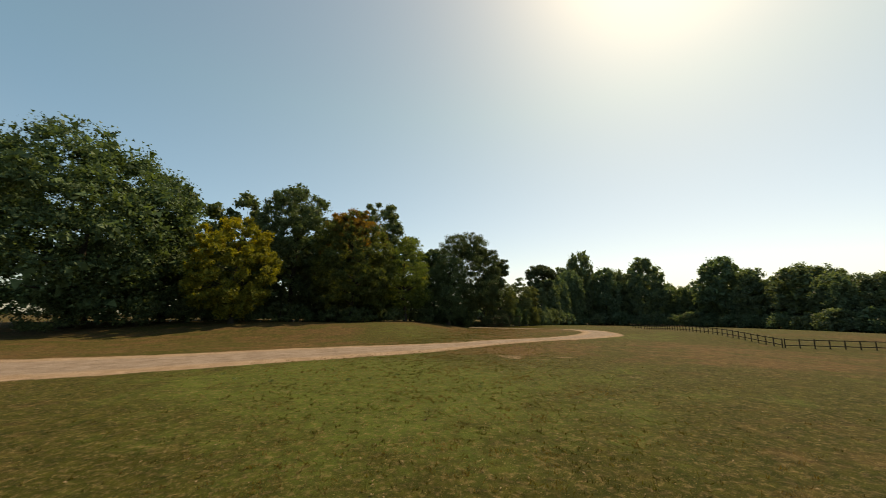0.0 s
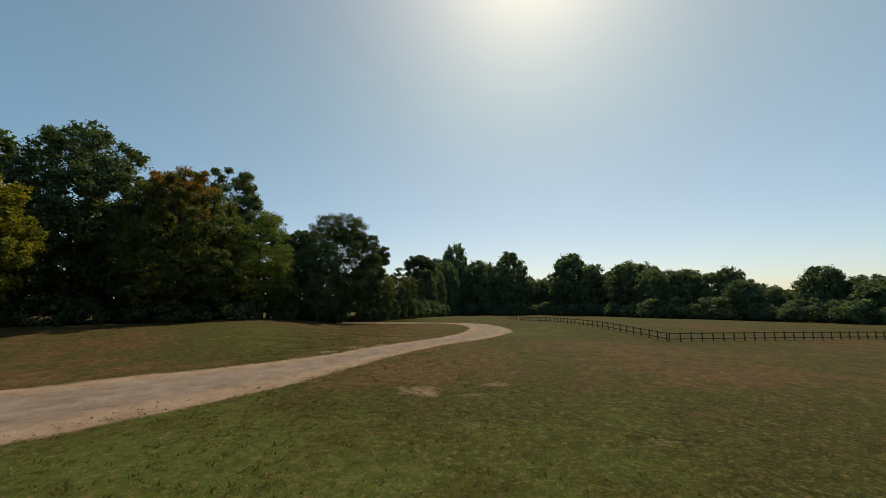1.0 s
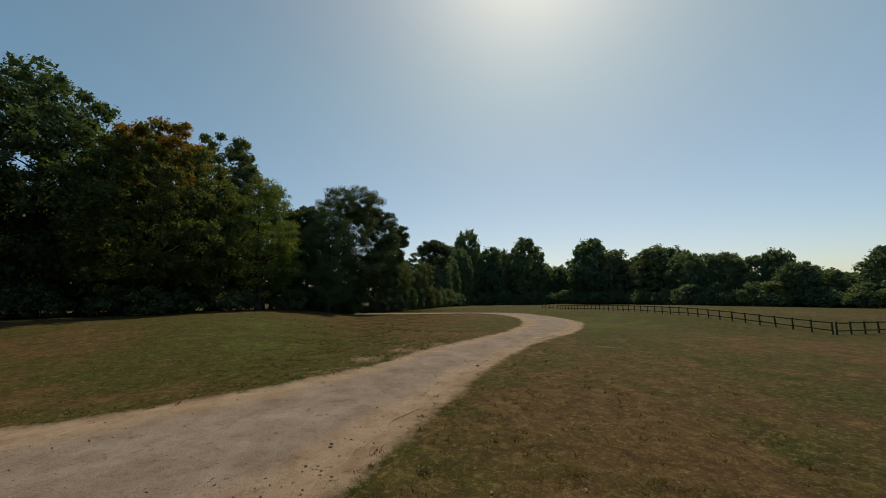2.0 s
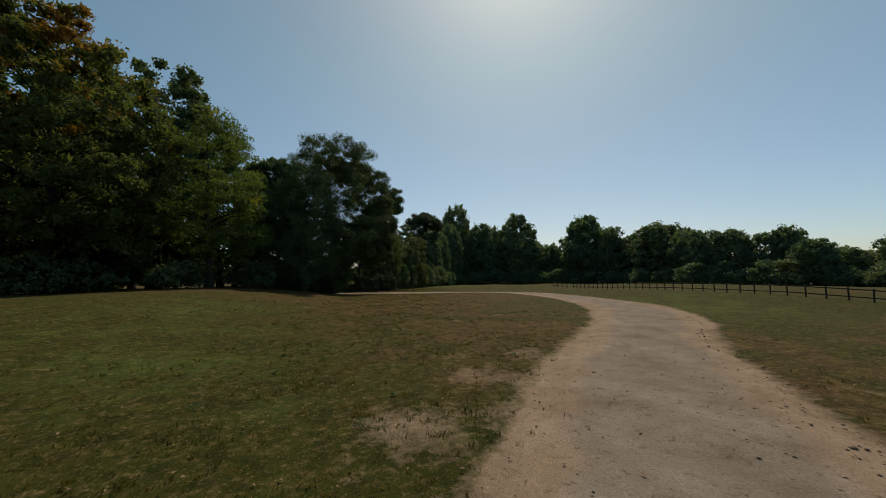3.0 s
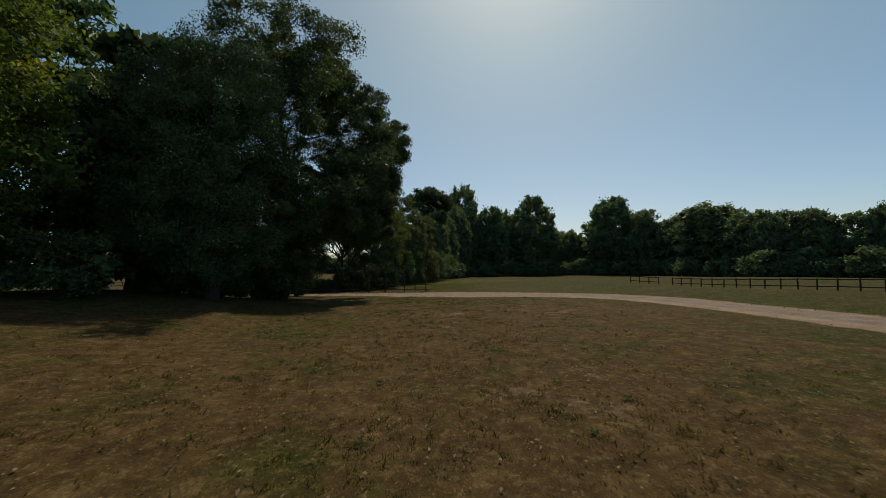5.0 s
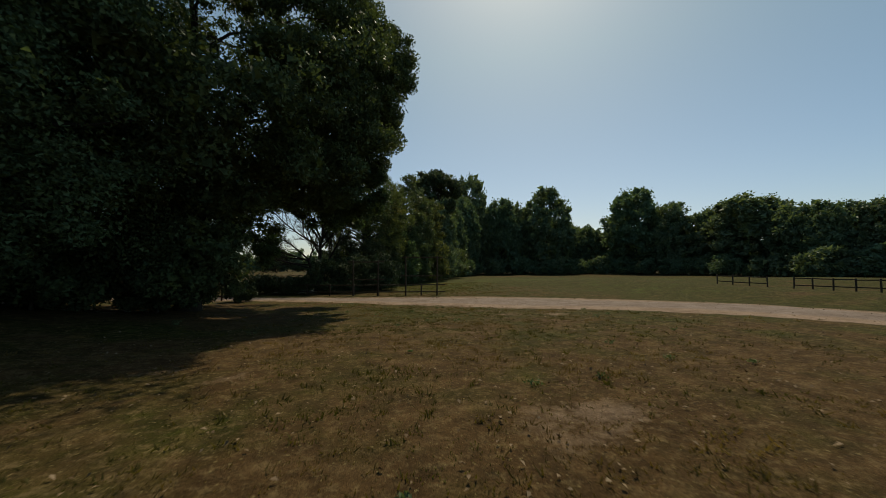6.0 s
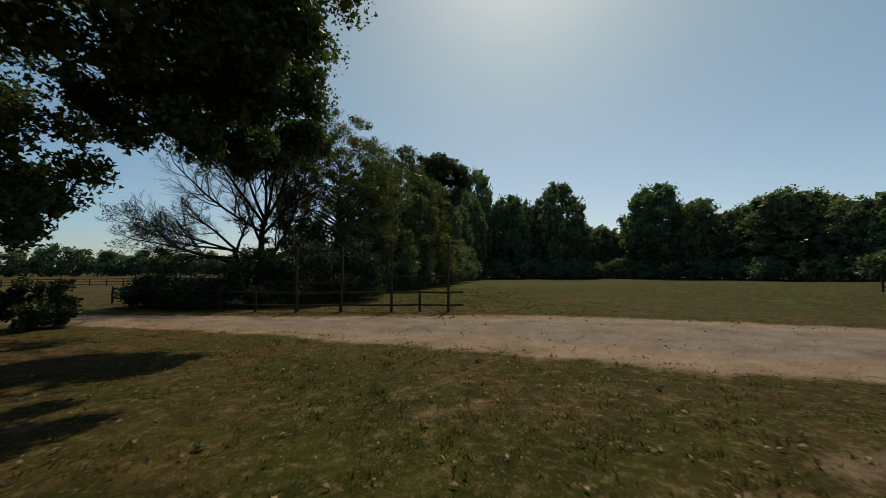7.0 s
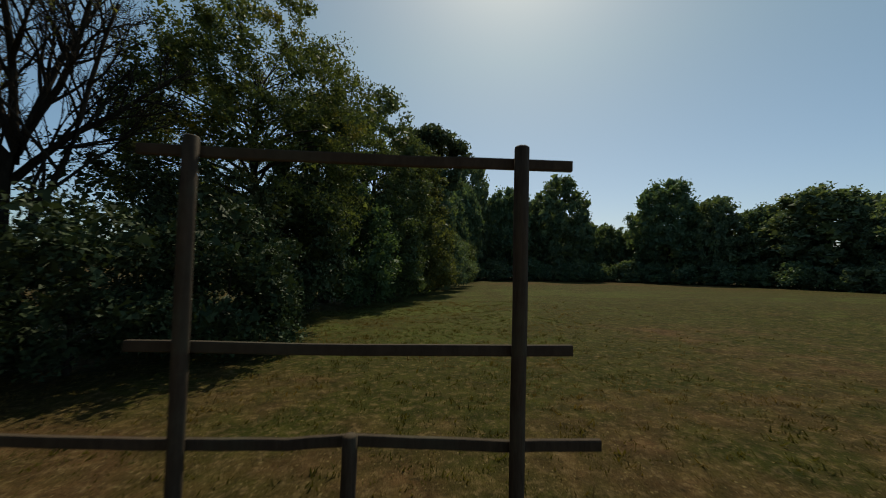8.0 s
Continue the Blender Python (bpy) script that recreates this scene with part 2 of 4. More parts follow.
def ground_z(x, y):
    """The height of the ground: a nearly level common with a low broad rise."""
    x, y = np.asarray(x, float), np.asarray(y, float)
    swell = 0.03 * np.sin(x * 0.21 + 0.6) * np.sin(y * 0.17 + 1.1) + 0.02 * np.sin(x * 0.09 - y * 0.13)
    rise = 0.42 * (1 - step(9, 29, np.abs(x - 1))) * step(8, 28, y) * (1 - step(86, 101, y))
    rise += 1.75 * step(4, 21, -x) * (1 - step(80, 130, -x)) * step(40, 64, y) * (1 - step(92, 108, y))
    rise += 0.75 * step(20, 31, x) * (1 - step(60, 125, x)) * step(44, 66, y) * (1 - step(106, 140, y))
    fall = 1.15 * step(40, 112, np.hypot(x - 5, y - 95)) * step(-8, 22, x) * step(27, 57, y + 0.6 * np.maximum(x - 30, 0))
    return swell * (1 - step(60, 140, np.hypot(x, y - 70))) + rise - fall - 0.5 * np.exp(-((x - 36) / 9) ** 2 - ((y - 101) / 15) ** 2)


def at_ground(x, y, turn=0.0, scale=1.0, sink=0.0):
    return pose(x, y, float(ground_z(x, y)) - sink, 0, 0, turn) @ Matrix.Diagonal((scale, scale, scale, 1))


# ---- the track: both edges of its bend ----
INNER = [(-78, 2), (-48, 17), (-33, 26), (-18.5, 35.4), (-14.6, 37.4), (-10.4, 39.2), (-6.9, 41.5), (-3.8, 44.3), (-1.1, 48.1), (2.7, 52.2), (6.6, 56.5), (10.1, 61.6), (12.7, 67.4), (14.9, 74.0), (15.9, 81), (15.4, 86.9), (13.0, 90.8), (9.9, 94.9), (7.2, 97.1), (4.9, 99.1), (2.7, 100.8), (0.8, 102.3), (-1.2, 103.7), (-3.6, 105.1), (-7.0, 106.9), (-13.5, 109.3), (-24, 112.5), (-40, 117)]
OUTER = [(-73, -7), (-43, 8), (-27, 17.6), (-12.2, 26.6), (-9.0, 29.4), (-6.9, 32.0), (-4.1, 36.2), (-0.8, 41.1), (2.0, 45.1), (6.3, 50.2), (10.8, 54.4), (15.0, 60.0), (18.5, 66.5), (20.6, 73.5), (21.4, 80.8), (21.4, 88), (19.8, 93.6), (16.4, 98.2), (12.5, 102.1), (9.2, 104.1), (5.7, 105.2), (2.4, 106.0), (-0.4, 106.9), (-2.9, 107.8), (-6.6, 109.2), (-13, 111.8), (-23.5, 115.4), (-39, 120.4)]


def spline(points, n):
    p = np.array(points, float)
    s = np.r_[0, np.cumsum(np.hypot(*np.diff(p, axis=0).T))]
    tang = np.gradient(p, s, axis=0)
    q = np.linspace(0, len(p) - 1, n)
    i = np.minimum(q.astype(int), len(p) - 2)
    f, h = (q - i)[:, None], np.diff(s)[i][:, None]
    return (2 * f**3 - 3 * f**2 + 1) * p[i] + (f**3 - 2 * f**2 + f) * h * tang[i] + (3 * f**2 - 2 * f**3) * p[i + 1] + (f**3 - f**2) * h * tang[i + 1]


IN_EDGE, OUT_EDGE = spline(INNER, 600), spline(OUTER, 600)
MIDDLE, HALF = (IN_EDGE + OUT_EDGE) / 2, np.hypot(*(OUT_EDGE - IN_EDGE).T) / 2


def off_track(x, y):
    """Metres from the edge of the track (inside: minus)."""
    x, y = np.ravel(x), np.ravel(y)
    out = np.empty(len(x))
    for a in range(0, len(x), 4000):
        d = np.hypot(x[a:a + 4000, None] - MIDDLE[None, :, 0], y[a:a + 4000, None] - MIDDLE[None, :, 1]) - HALF[None]
        out[a:a + 4000] = d.min(1)
    return out


def build_ground():
    def axis(lo, hi, near):
        far = np.array([10, 25, 50, 90, 150, 260, 450, 800, 1400, 2500])
        return np.r_[(lo - far)[::-1], np.arange(lo, hi + near / 2, near), hi + far]

    xs, ys = axis(-50, 60, 0.6), axis(-6, 130, 0.6)
    gx, gy = np.meshgrid(xs, ys)
    z = ground_z(gx, gy)
    n, k = len(xs), len(ys)
    idx = np.arange(n * k).reshape(k, n)
    faces = np.stack([idx[:-1, :-1], idx[:-1, 1:], idx[1:, 1:], idx[1:, :-1]], -1).reshape(-1, 4)
    d = off_track(gx, gy)
    rng = np.random.default_rng(3)
    z = z.ravel() + np.where(d > -0.3, rng.normal(0, 0.010, d.size), 0.0) * (d < 60) - 0.07 * step(0.5, -1.2, d)
    wear = 0.56 * np.exp(-np.clip(d, 0, 40) / 0.6)
    # worn bare patches beside the track and under the gates
    for x, y, r, w in ((-0.5, 34.0, 4.0, 0.2), (-4.6, 45.6, 1.9, 0.36), (-6.0, 43.6, 1.5, 0.32), (-2.6, 48.2, 1.6, 0.34), (-0.2, 50.6, 1.5, 0.32), (-2.7, 50.6, 0.8, 0.34), (0.4, 57.2, 1.3, 0.27), (6, 68, 4, 0.18), (1.5, 82.7, 1.5, 0.33), (3, 106.6, 2.6, 0.28), (-1.5, 107.8, 2.6, 0.28), (12, 107, 4, 0.15), (3.2, 93.6, 4.5, 0.24), (1.8, 96.8, 3.6, 0.26), (5.2, 95.8, 3.2, 0.24), (-1.8, 97.2, 3.0, 0.22), (-0.5, 90.5, 3.5, 0.18), (6.5, 91.5, 3.5, 0.20), (14, 113, 8, 0.10), (5.6, 93.4, 0.9, 0.4), (7.3, 92.8, 1.0, 0.4), (-1.2, 66, 1.4, 0.3), (1.5, 72, 1.2, 0.3), (-4.5, 70, 1.1, 0.28), (3.0, 60.5, 1.6, 0.3), (-5, 54, 1.5, 0.28), (0.5, 79, 1.2, 0.3), (-6.5, 63, 1.2, 0.28), (-11.5, 26, 1.3, 0.26), (0.5, 31, 1.6, 0.36), (2.4, 29.6, 1.4, 0.34), (1.5, 26.5, 1.2, 0.32), (4.2, 31.5, 1.3, 0.32), (3.2, 33.8, 1.1, 0.32), (-4, 21, 1.2, 0.26)):
        wear = np.maximum(wear, w * np.exp(-((gx.ravel() - x) ** 2 + (gy.ravel() - y) ** 2) / r**2))
    for x, y, r, w in zip(rng.normal(0, 5.5, 110), rng.uniform(18, 98, 110), rng.uniform(0.35, 1.1, 110), rng.uniform(0.24, 0.36, 110)):
        wear = np.maximum(wear, w * np.exp(-((gx.ravel() - x - 0.02 * (y - 60)) ** 2 + (gy.ravel() - y) ** 2) / r**2))
    # greener and browner stretches of the turf
    dryness = np.zeros(gx.size)
    for x, y, r, w in ((-8, 22, 8, -0.24), (-10, 50, 7, -0.10), (-3, 19, 6, -0.14), (4, 24, 7, -0.06), (60, 130, 45, -0.10), (75, 80, 35, -0.08), (6.5, 114, 3, -0.10), (17, 114, 7, 0.10), (11, 109.5, 4, 0.06), (8, 121, 8, -0.14), (-13, 58, 9, -0.12), (14, 62, 5, -0.12), (26, 70, 12, -0.12), (20, 58, 7, -0.12), (20, 135, 22, -0.12), (8, 113, 5, -0.05), (0.5, 35, 4.5, 0.13), (-2, 60, 8, 0.06), (-2, 75, 8, 0.07), (2, 82, 8, 0.08), (1, 94, 6, -0.05), (5, 18, 20, -0.07), (14, 32, 9, 0.04)):
        dryness += w * np.exp(-((gx.ravel() - x) ** 2 + (gy.ravel() - y) ** 2) / r**2)
    me = smooth(mesh_of("ground", np.stack([gx.ravel(), gy.ravel(), z], 1), faces, GRASS))
    me.attributes.new("wear", "FLOAT", "POINT").data.foreach_set("value", wear.astype(np.float32))
    me.attributes.new("dryness", "FLOAT", "POINT").data.foreach_set("value", dryness.astype(np.float32))
    tagged(new("ground", me), "dry late-summer common grass with bare sandy patches", "ground", kind="structure")


def build_track():
    rng = np.random.default_rng(5)
    rough = np.stack([noise_line(rng, 600), noise_line(rng, 600)], 1)
    across = (OUT_EDGE - IN_EDGE) / (2 * HALF[:, None])
    a, b = IN_EDGE + across * rough[:, :1], OUT_EDGE + across * rough[:, 1:]
    rows, f = 13, np.linspace(0, 1, 13)
    p = a[:, None] * (1 - f)[None, :, None] + b[:, None] * f[None, :, None]
    crown = 0.035 * np.sin(np.pi * f) - 0.03 * np.exp(-((f - 0.32) / 0.08) ** 2) - 0.03 * np.exp(-((f - 0.68) / 0.08) ** 2)
    z = ground_z(p[..., 0], p[..., 1]) + 0.012 + crown[None] + rng.normal(0, 0.006, p.shape[:2])
    z[:, [0, -1]] = ground_z(p[:, [0, -1], 0], p[:, [0, -1], 1]) - 0.03
    idx = np.arange(600 * rows).reshape(600, rows)
    faces = np.stack([idx[:-1, :-1], idx[:-1, 1:], idx[1:, 1:], idx[1:, :-1]], -1).reshape(-1, 4)
    me = smooth(mesh_of("road", np.concatenate([p, z[..., None]], -1).reshape(-1, 3), faces, GRAVEL))
    lane = np.tile(np.exp(-((f - 0.36) / 0.14) ** 2) + np.exp(-((f - 0.68) / 0.13) ** 2), 600)
    me.attributes.new("lane", "FLOAT", "POINT").data.foreach_set("value", lane.astype(np.float32))
    tagged(new("road", me), "pale sandy gravel track curving across the grass", "track", kind="structure")


def noise_line(rng, n):
    """A wandering edge, in metres."""
    t = np.arange(n)
    return sum(a * np.sin(t / w + rng.uniform(0, 6)) for a, w in ((0.22, 9.0), (0.14, 3.7), (0.09, 1.6))) + rng.normal(0, 0.07, n)


build_ground()
build_track()


# ---- trees ----
def tubes(paths, sides):
    """Tapered tubes along paths of (points, radii), as arrays."""
    verts, faces, base = [], [], 0
    ring = np.arange(sides) * 2 * np.pi / sides
    for pts, rad in paths:
        pts, rad = np.asarray(pts, float), np.asarray(rad, float)
        d = np.gradient(pts, axis=0)
        d /= np.linalg.norm(d, axis=1, keepdims=True) + 1e-9
        u = np.cross(d, np.where(np.abs(d[:, 2:]) > 0.9, [[1.0, 0, 0]], [[0, 0, 1.0]]))
        u /= np.linalg.norm(u, axis=1, keepdims=True) + 1e-9
        w = np.cross(d, u)
        v = pts[:, None] + rad[:, None, None] * (np.cos(ring)[None, :, None] * u[:, None] + np.sin(ring)[None, :, None] * w[:, None])
        idx = base + np.arange(len(pts) * sides).reshape(len(pts), sides)
        nxt = np.roll(idx, -1, 1)
        faces.append(np.stack([idx[:-1], nxt[:-1], nxt[1:], idx[1:]], -1).reshape(-1, 4))
        verts.append(v.reshape(-1, 3))
        base += len(pts) * sides
    return np.concatenate(verts), np.concatenate(faces)


def leaf_cloud(name, centres, radii, count, size, mat, rng, flat=0.75, droop=0.0, folded=False, fill=0.0):
    """Single leaves in clumps with a firm outline: folded ones near by, plain ones further off; fill: the share of large leaves deep inside."""
    count = int(count)
    n = len(centres) * count
    which = np.repeat(np.arange(len(centres)), count)
    d = rng.normal(size=(n, 3))
    d /= np.linalg.norm(d, axis=1, keepdims=True)
    far = rng.random(n) ** 0.42
    s = size * rng.uniform(0.6, 1.35, n)
    inner = rng.random(n) < fill
    far, s = np.where(inner, 0.6 * far, far), np.where(inner, 2.6 * s, s)[:, None]
    p = centres[which] + d * (far * radii[which])[:, None] * [1, 1, flat]
    p[:, 2] -= droop * rng.random(n) ** 2
    a = rng.normal(size=(n, 3))
    a /= np.linalg.norm(a, axis=1, keepdims=True)
    b = np.cross(a, rng.normal(size=(n, 3)))
    b /= np.linalg.norm(b, axis=1, keepdims=True)
    if not folded:
        v = np.stack([p + a * s, p - a * s * 0.5 + b * s * 0.6, p - a * s * 0.5 - b * s * 0.6], 1).reshape(-1, 3)
        v[:, 2] = np.maximum(v[:, 2], 0.02)
        return mesh_of(name, v, np.arange(3 * n).reshape(n, 3), mat)
    up = np.cross(a, b) * s * 0.22
    v = np.stack([p + a * s, p + b * s * 0.5 + up, p - a * s, p - b * s * 0.5 + up], 1).reshape(-1, 3)
    v[:, 2] = np.maximum(v[:, 2], 0.02)
    return mesh_of(name, v, np.arange(4 * n).reshape(n, 4), mat)


def crown_clumps(h, r, low, n, rng, clump, top=0.5, lumps=0.28, lobes=32):
    """Centres and radii of leaf clumps that cover the rounded lobes of an uneven crown from height low to h."""
    i = np.arange(lobes) + 0.5
    dz, turn = 1 - 2 * i / lobes, i * 2.39996 + rng.uniform(0, 6.28)
    d = np.stack([np.sqrt(1 - dz**2) * np.cos(turn), np.sqrt(1 - dz**2) * np.sin(turn), dz], 1) + rng.normal(0, 0.16, (lobes, 3))
    d /= np.linalg.norm(d, axis=1, keepdims=True)
    flatness = np.where(d[:, 2] > 0, 2.2, 4.5)
    wide = np.sqrt(np.clip(1 - np.abs(d[:, 2]) ** flatness, 0, 1)) / (np.hypot(d[:, 0], d[:, 1]) + 1e-6)
    size = rng.uniform(0.34, 0.5, lobes) + 0.7 * (0.28 - lumps)
    far = rng.uniform(1 - 0.9 * lumps, 1.0, lobes) * (1 - 0.85 * size)
    mid = np.stack([d[:, 0] * wide, d[:, 1] * wide, d[:, 2]], 1) * far[:, None]
    which = rng.choice(lobes, n, p=size**2 / (size**2).sum())
    e = rng.normal(size=(n, 3))
    e /= np.linalg.norm(e, axis=1, keepdims=True)
    back = (e * d[which]).sum(1) < -0.25
    e[back] *= -1
    shell = np.where(rng.random(n) < 0.78, rng.uniform(0.78, 1.0, n), rng.uniform(0.0, 0.78, n))
    c = mid[which] + e * (size[which] * shell)[:, None]
    c[:, 2] *= np.where(c[:, 2] > 0, 1 - top, top)
    c[:, :2] *= (r - 0.6 * clump) / np.percentile(np.hypot(c[:, 0], c[:, 1]), 97)
    c[:, 2] = low + 0.5 * clump + (h - low - clump) * np.clip((c[:, 2] - c[:, 2].min()) / (np.percentile(c[:, 2], 99) - c[:, 2].min()), 0, 1.02)
    return c, clump * rng.uniform(0.6, 1.25, n)


def trunk_paths(h, low, girth, centres, rng, limbs):
    """A trunk with limbs that bend out to the clumps."""
    lean = rng.normal(0, 0.015 * h, 2)
    zs = np.linspace(-0.15, h * 0.72, 9)
    f = zs / (h * 0.72)
    line = np.stack([lean[0] * f + 0.012 * h * np.sin(f * 5 + rng.uniform(0, 6)), lean[1] * f + 0.012 * h * np.sin(f * 4), zs], 1)
    rad = girth * (1 - 0.85 * np.clip(f, 0, 1)) * np.where(zs < 0.4, 1.35, 1)
    paths = [(line, rad)]
    for c in centres[rng.permutation(len(centres))[:limbs]]:
        k = np.clip((c[2] - 0.35 * np.hypot(c[0], c[1])) / (h * 0.72), 0.12, 0.95)
        start = np.array([np.interp(k, f, line[:, j]) for j in range(3)])
        t = np.linspace(0, 1, 6)[:, None]
        bend = start + (c - start) * t + np.array([0, 0, 0.10 * np.linalg.norm(c - start)]) * np.sin(np.pi * t)
        bend[1:-1] += rng.normal(0, 0.02 * np.linalg.norm(c - start), (4, 3))
        paths.append((bend, girth * (1 - 0.85 * k) * 0.5 * np.linspace(1, 0.1, 6)))
    return paths


def tree(label, x, y, h, r, low, mat, seed, leaf=0.3, clumps=110, count=90, clump=None, girth=None, limbs=22, top=0.45, lumps=0.28, category="tree", name="tree", flat=0.75, group="", droop=0.0, trim=None, folded=False, boughs=(), lobes=32, fill=0.12, sunny=None):
    rng = np.random.default_rng(seed)
    c, cr = crown_clumps(h, r, low, clumps, rng, clump or 0.2 * r, top, lumps, lobes)
    if trim is not None:
        keep = ~trim(c)
        c, cr = c[keep], cr[keep]
    low_c, low_r = np.empty((0, 3)), np.empty(0)
    for middle, spread, n, fine in boughs:
        p, q = np.array(middle) + rng.uniform(-1, 1, (n, 3)) * np.array(spread), rng.uniform(0.5, 0.95, n)
        if fine:
            low_c, low_r = np.concatenate([low_c, p]), np.r_[low_r, 0.8 * q]
        else:
            c, cr = np.concatenate([c, p]), np.r_[cr, q]
    if sunny:
        keep = ~sunny(c)
        c, cr = c[keep], cr[keep]
    thing = tagged(new(name), label, category, group)
    v, f = tubes(trunk_paths(h, low, girth or 0.022 * h, c, rng, limbs), 8)
    part_of("trunk", smooth(mesh_of("trunk", v, f, BARK)), thing)
    part_of("crown", leaf_cloud("crown", c, cr, 1.25 * count, 0.85 * leaf, mat, rng, flat, droop, False, fill), thing)
    if len(low_c):
        part_of("low_foliage", leaf_cloud("low_foliage", low_c, 0.75 * low_r, 1.7 * count, 0.66 * leaf, mat, rng, flat, 0.25, folded, 0.06), thing)
    thing.matrix_basis = at_ground(x, y)
    return thing


def bare_tree(label, x, y, fork, lean, limbs, girth, seed, leaves):
    """A nearly leafless tree: a leaning trunk to the fork, long limbs, and side branches that end in fine twigs."""
    rng = np.random.default_rng(seed)
    stout, twigs, tips = [], [], []
    top = np.array([lean[0], lean[1], fork])
    f = np.linspace(0, 1, 7)[:, None]
    line = np.array([0, 0, -0.1]) + f * (top - [0, 0, -0.1]) + np.concatenate([0.12 * np.sin(5 * f), 0.08 * np.sin(4 * f + 1), 0 * f], 1)
    stout.append((line, girth * np.linspace(1.25, 0.72, 7)))

    def grow(start, way, length, rad, level):
        n = 8 if level < 2 else 5
        pts, p, w = [start], start, way / np.linalg.norm(way)
        for _ in range(n):
            w = w + rng.normal(0, 0.11 if level else 0.07, 3) + np.array([0, 0, 0.05 if level else 0.02])
            w /= np.linalg.norm(w)
            p = p + w * length / n
            pts.append(p)
        pts = np.array(pts)
        radii = rad * np.linspace(1, 0.3, n + 1)
        (stout if level < 2 else twigs).append((pts, np.maximum(radii, 0.0065)))
        if level == 3:
            tips.append(pts[-1])
            return
        sides = (13, 10, 6)[level]
        for k in range(sides):
            at = 0.22 + 0.78 * (k + rng.random()) / sides
            q = min(at * n, n - 0.01)
            i = int(q)
            here = pts[i] + (pts[i + 1] - pts[i]) * (q - i)
            on = pts[i + 1] - pts[i]
            on /= np.linalg.norm(on)
            side = rng.normal(size=3) + np.array([0, 0, 0.25])
            side -= side @ on * on
            side /= np.linalg.norm(side)
            grow(here, on * 0.8 + side * rng.uniform(0.45, 0.85), length * (1.05 - 0.6 * at) * rng.uniform(0.36, 0.62), radii[i] * 0.55, level + 1)

    for dx, dy, dz, length, at in limbs:
        start = line[0] + (top - line[0]) * at
        grow(start, np.array([dx, dy, dz], float), length, girth * 0.5, 0)
    thing = tagged(new("bare_tree"), label, "tree")
    v, f = tubes(stout, 6)
    part_of("trunk", smooth(mesh_of("trunk", v, f, BARK)), thing)
    v, f = tubes([(p[::2], q[::2]) if len(p) > 6 else (p[[0, 2, 5]], q[[0, 2, 5]]) for p, q in twigs], 3)
    part_of("twig_spray", mesh_of("twig_spray", v, f, BARK), thing)
    tips = np.array(tips)
    some = tips[rng.permutation(len(tips))[:leaves]]
    part_of("leaves", leaf_cloud("leaves", some, np.full(len(some), 0.3), 9, 0.06, LEAF_OLIVE, rng), thing, "sparse olive leaves")
    thing.matrix_basis = at_ground(x, y)


# the wood beside the track
tree("tall broad dark-green tree at the edge of the wood", -65, 52.5, 30, 16.5, 0.4, LEAF_GREEN, 11, leaf=0.34, clumps=620, count=85, clump=2.5, lumps=0.12)
tree("yellowing tree at the wood's edge", -43.5, 60, 17.6, 7.4, 0.8, LEAF_YELLOW, 12, leaf=0.26, clumps=240, count=80, clump=1.1, lumps=0.2)
tree("tall dark-green tree at the edge of the wood", -43, 76.5, 28.6, 9.4, 2.8, LEAF_GREEN, 13, leaf=0.25, clumps=420, count=90, clump=1.35, lumps=0.2)
tree("broad tree turning brown and orange in its top", -29.3, 75.8, 22.2, 8.8, 2.2, LEAF_AUTUMN, 14, leaf=0.19, clumps=520, count=115, clump=1.1, lumps=0.16)
tree("tree with yellow-green drooping leaves beside the wood", -20.2, 83.0, 18.6, 5.7, 0.8, LEAF_LIME, 15, leaf=0.15, clumps=330, count=100, clump=1.4, droop=0.45, flat=0.17, lumps=0.46, fill=0.01)
tree("tall tree behind the turning tree", -32, 99, 32, 8, 2, LEAF_GREEN, 16, leaf=0.34, clumps=150, count=100, lumps=0.22)
tree("dark-green tree inside the wood", -24, 98.5, 22.0, 6.5, 1.5, LEAF_GREEN, 17, leaf=0.3, clumps=120, count=100)
tree("mid-green tree standing beside the big oak", -11.6, 90.8, 16.7, 5.4, 0.7, LEAF_GREEN, 18, leaf=0.088, clumps=480, count=165, clump=0.9, lumps=0.25, fill=0.0)
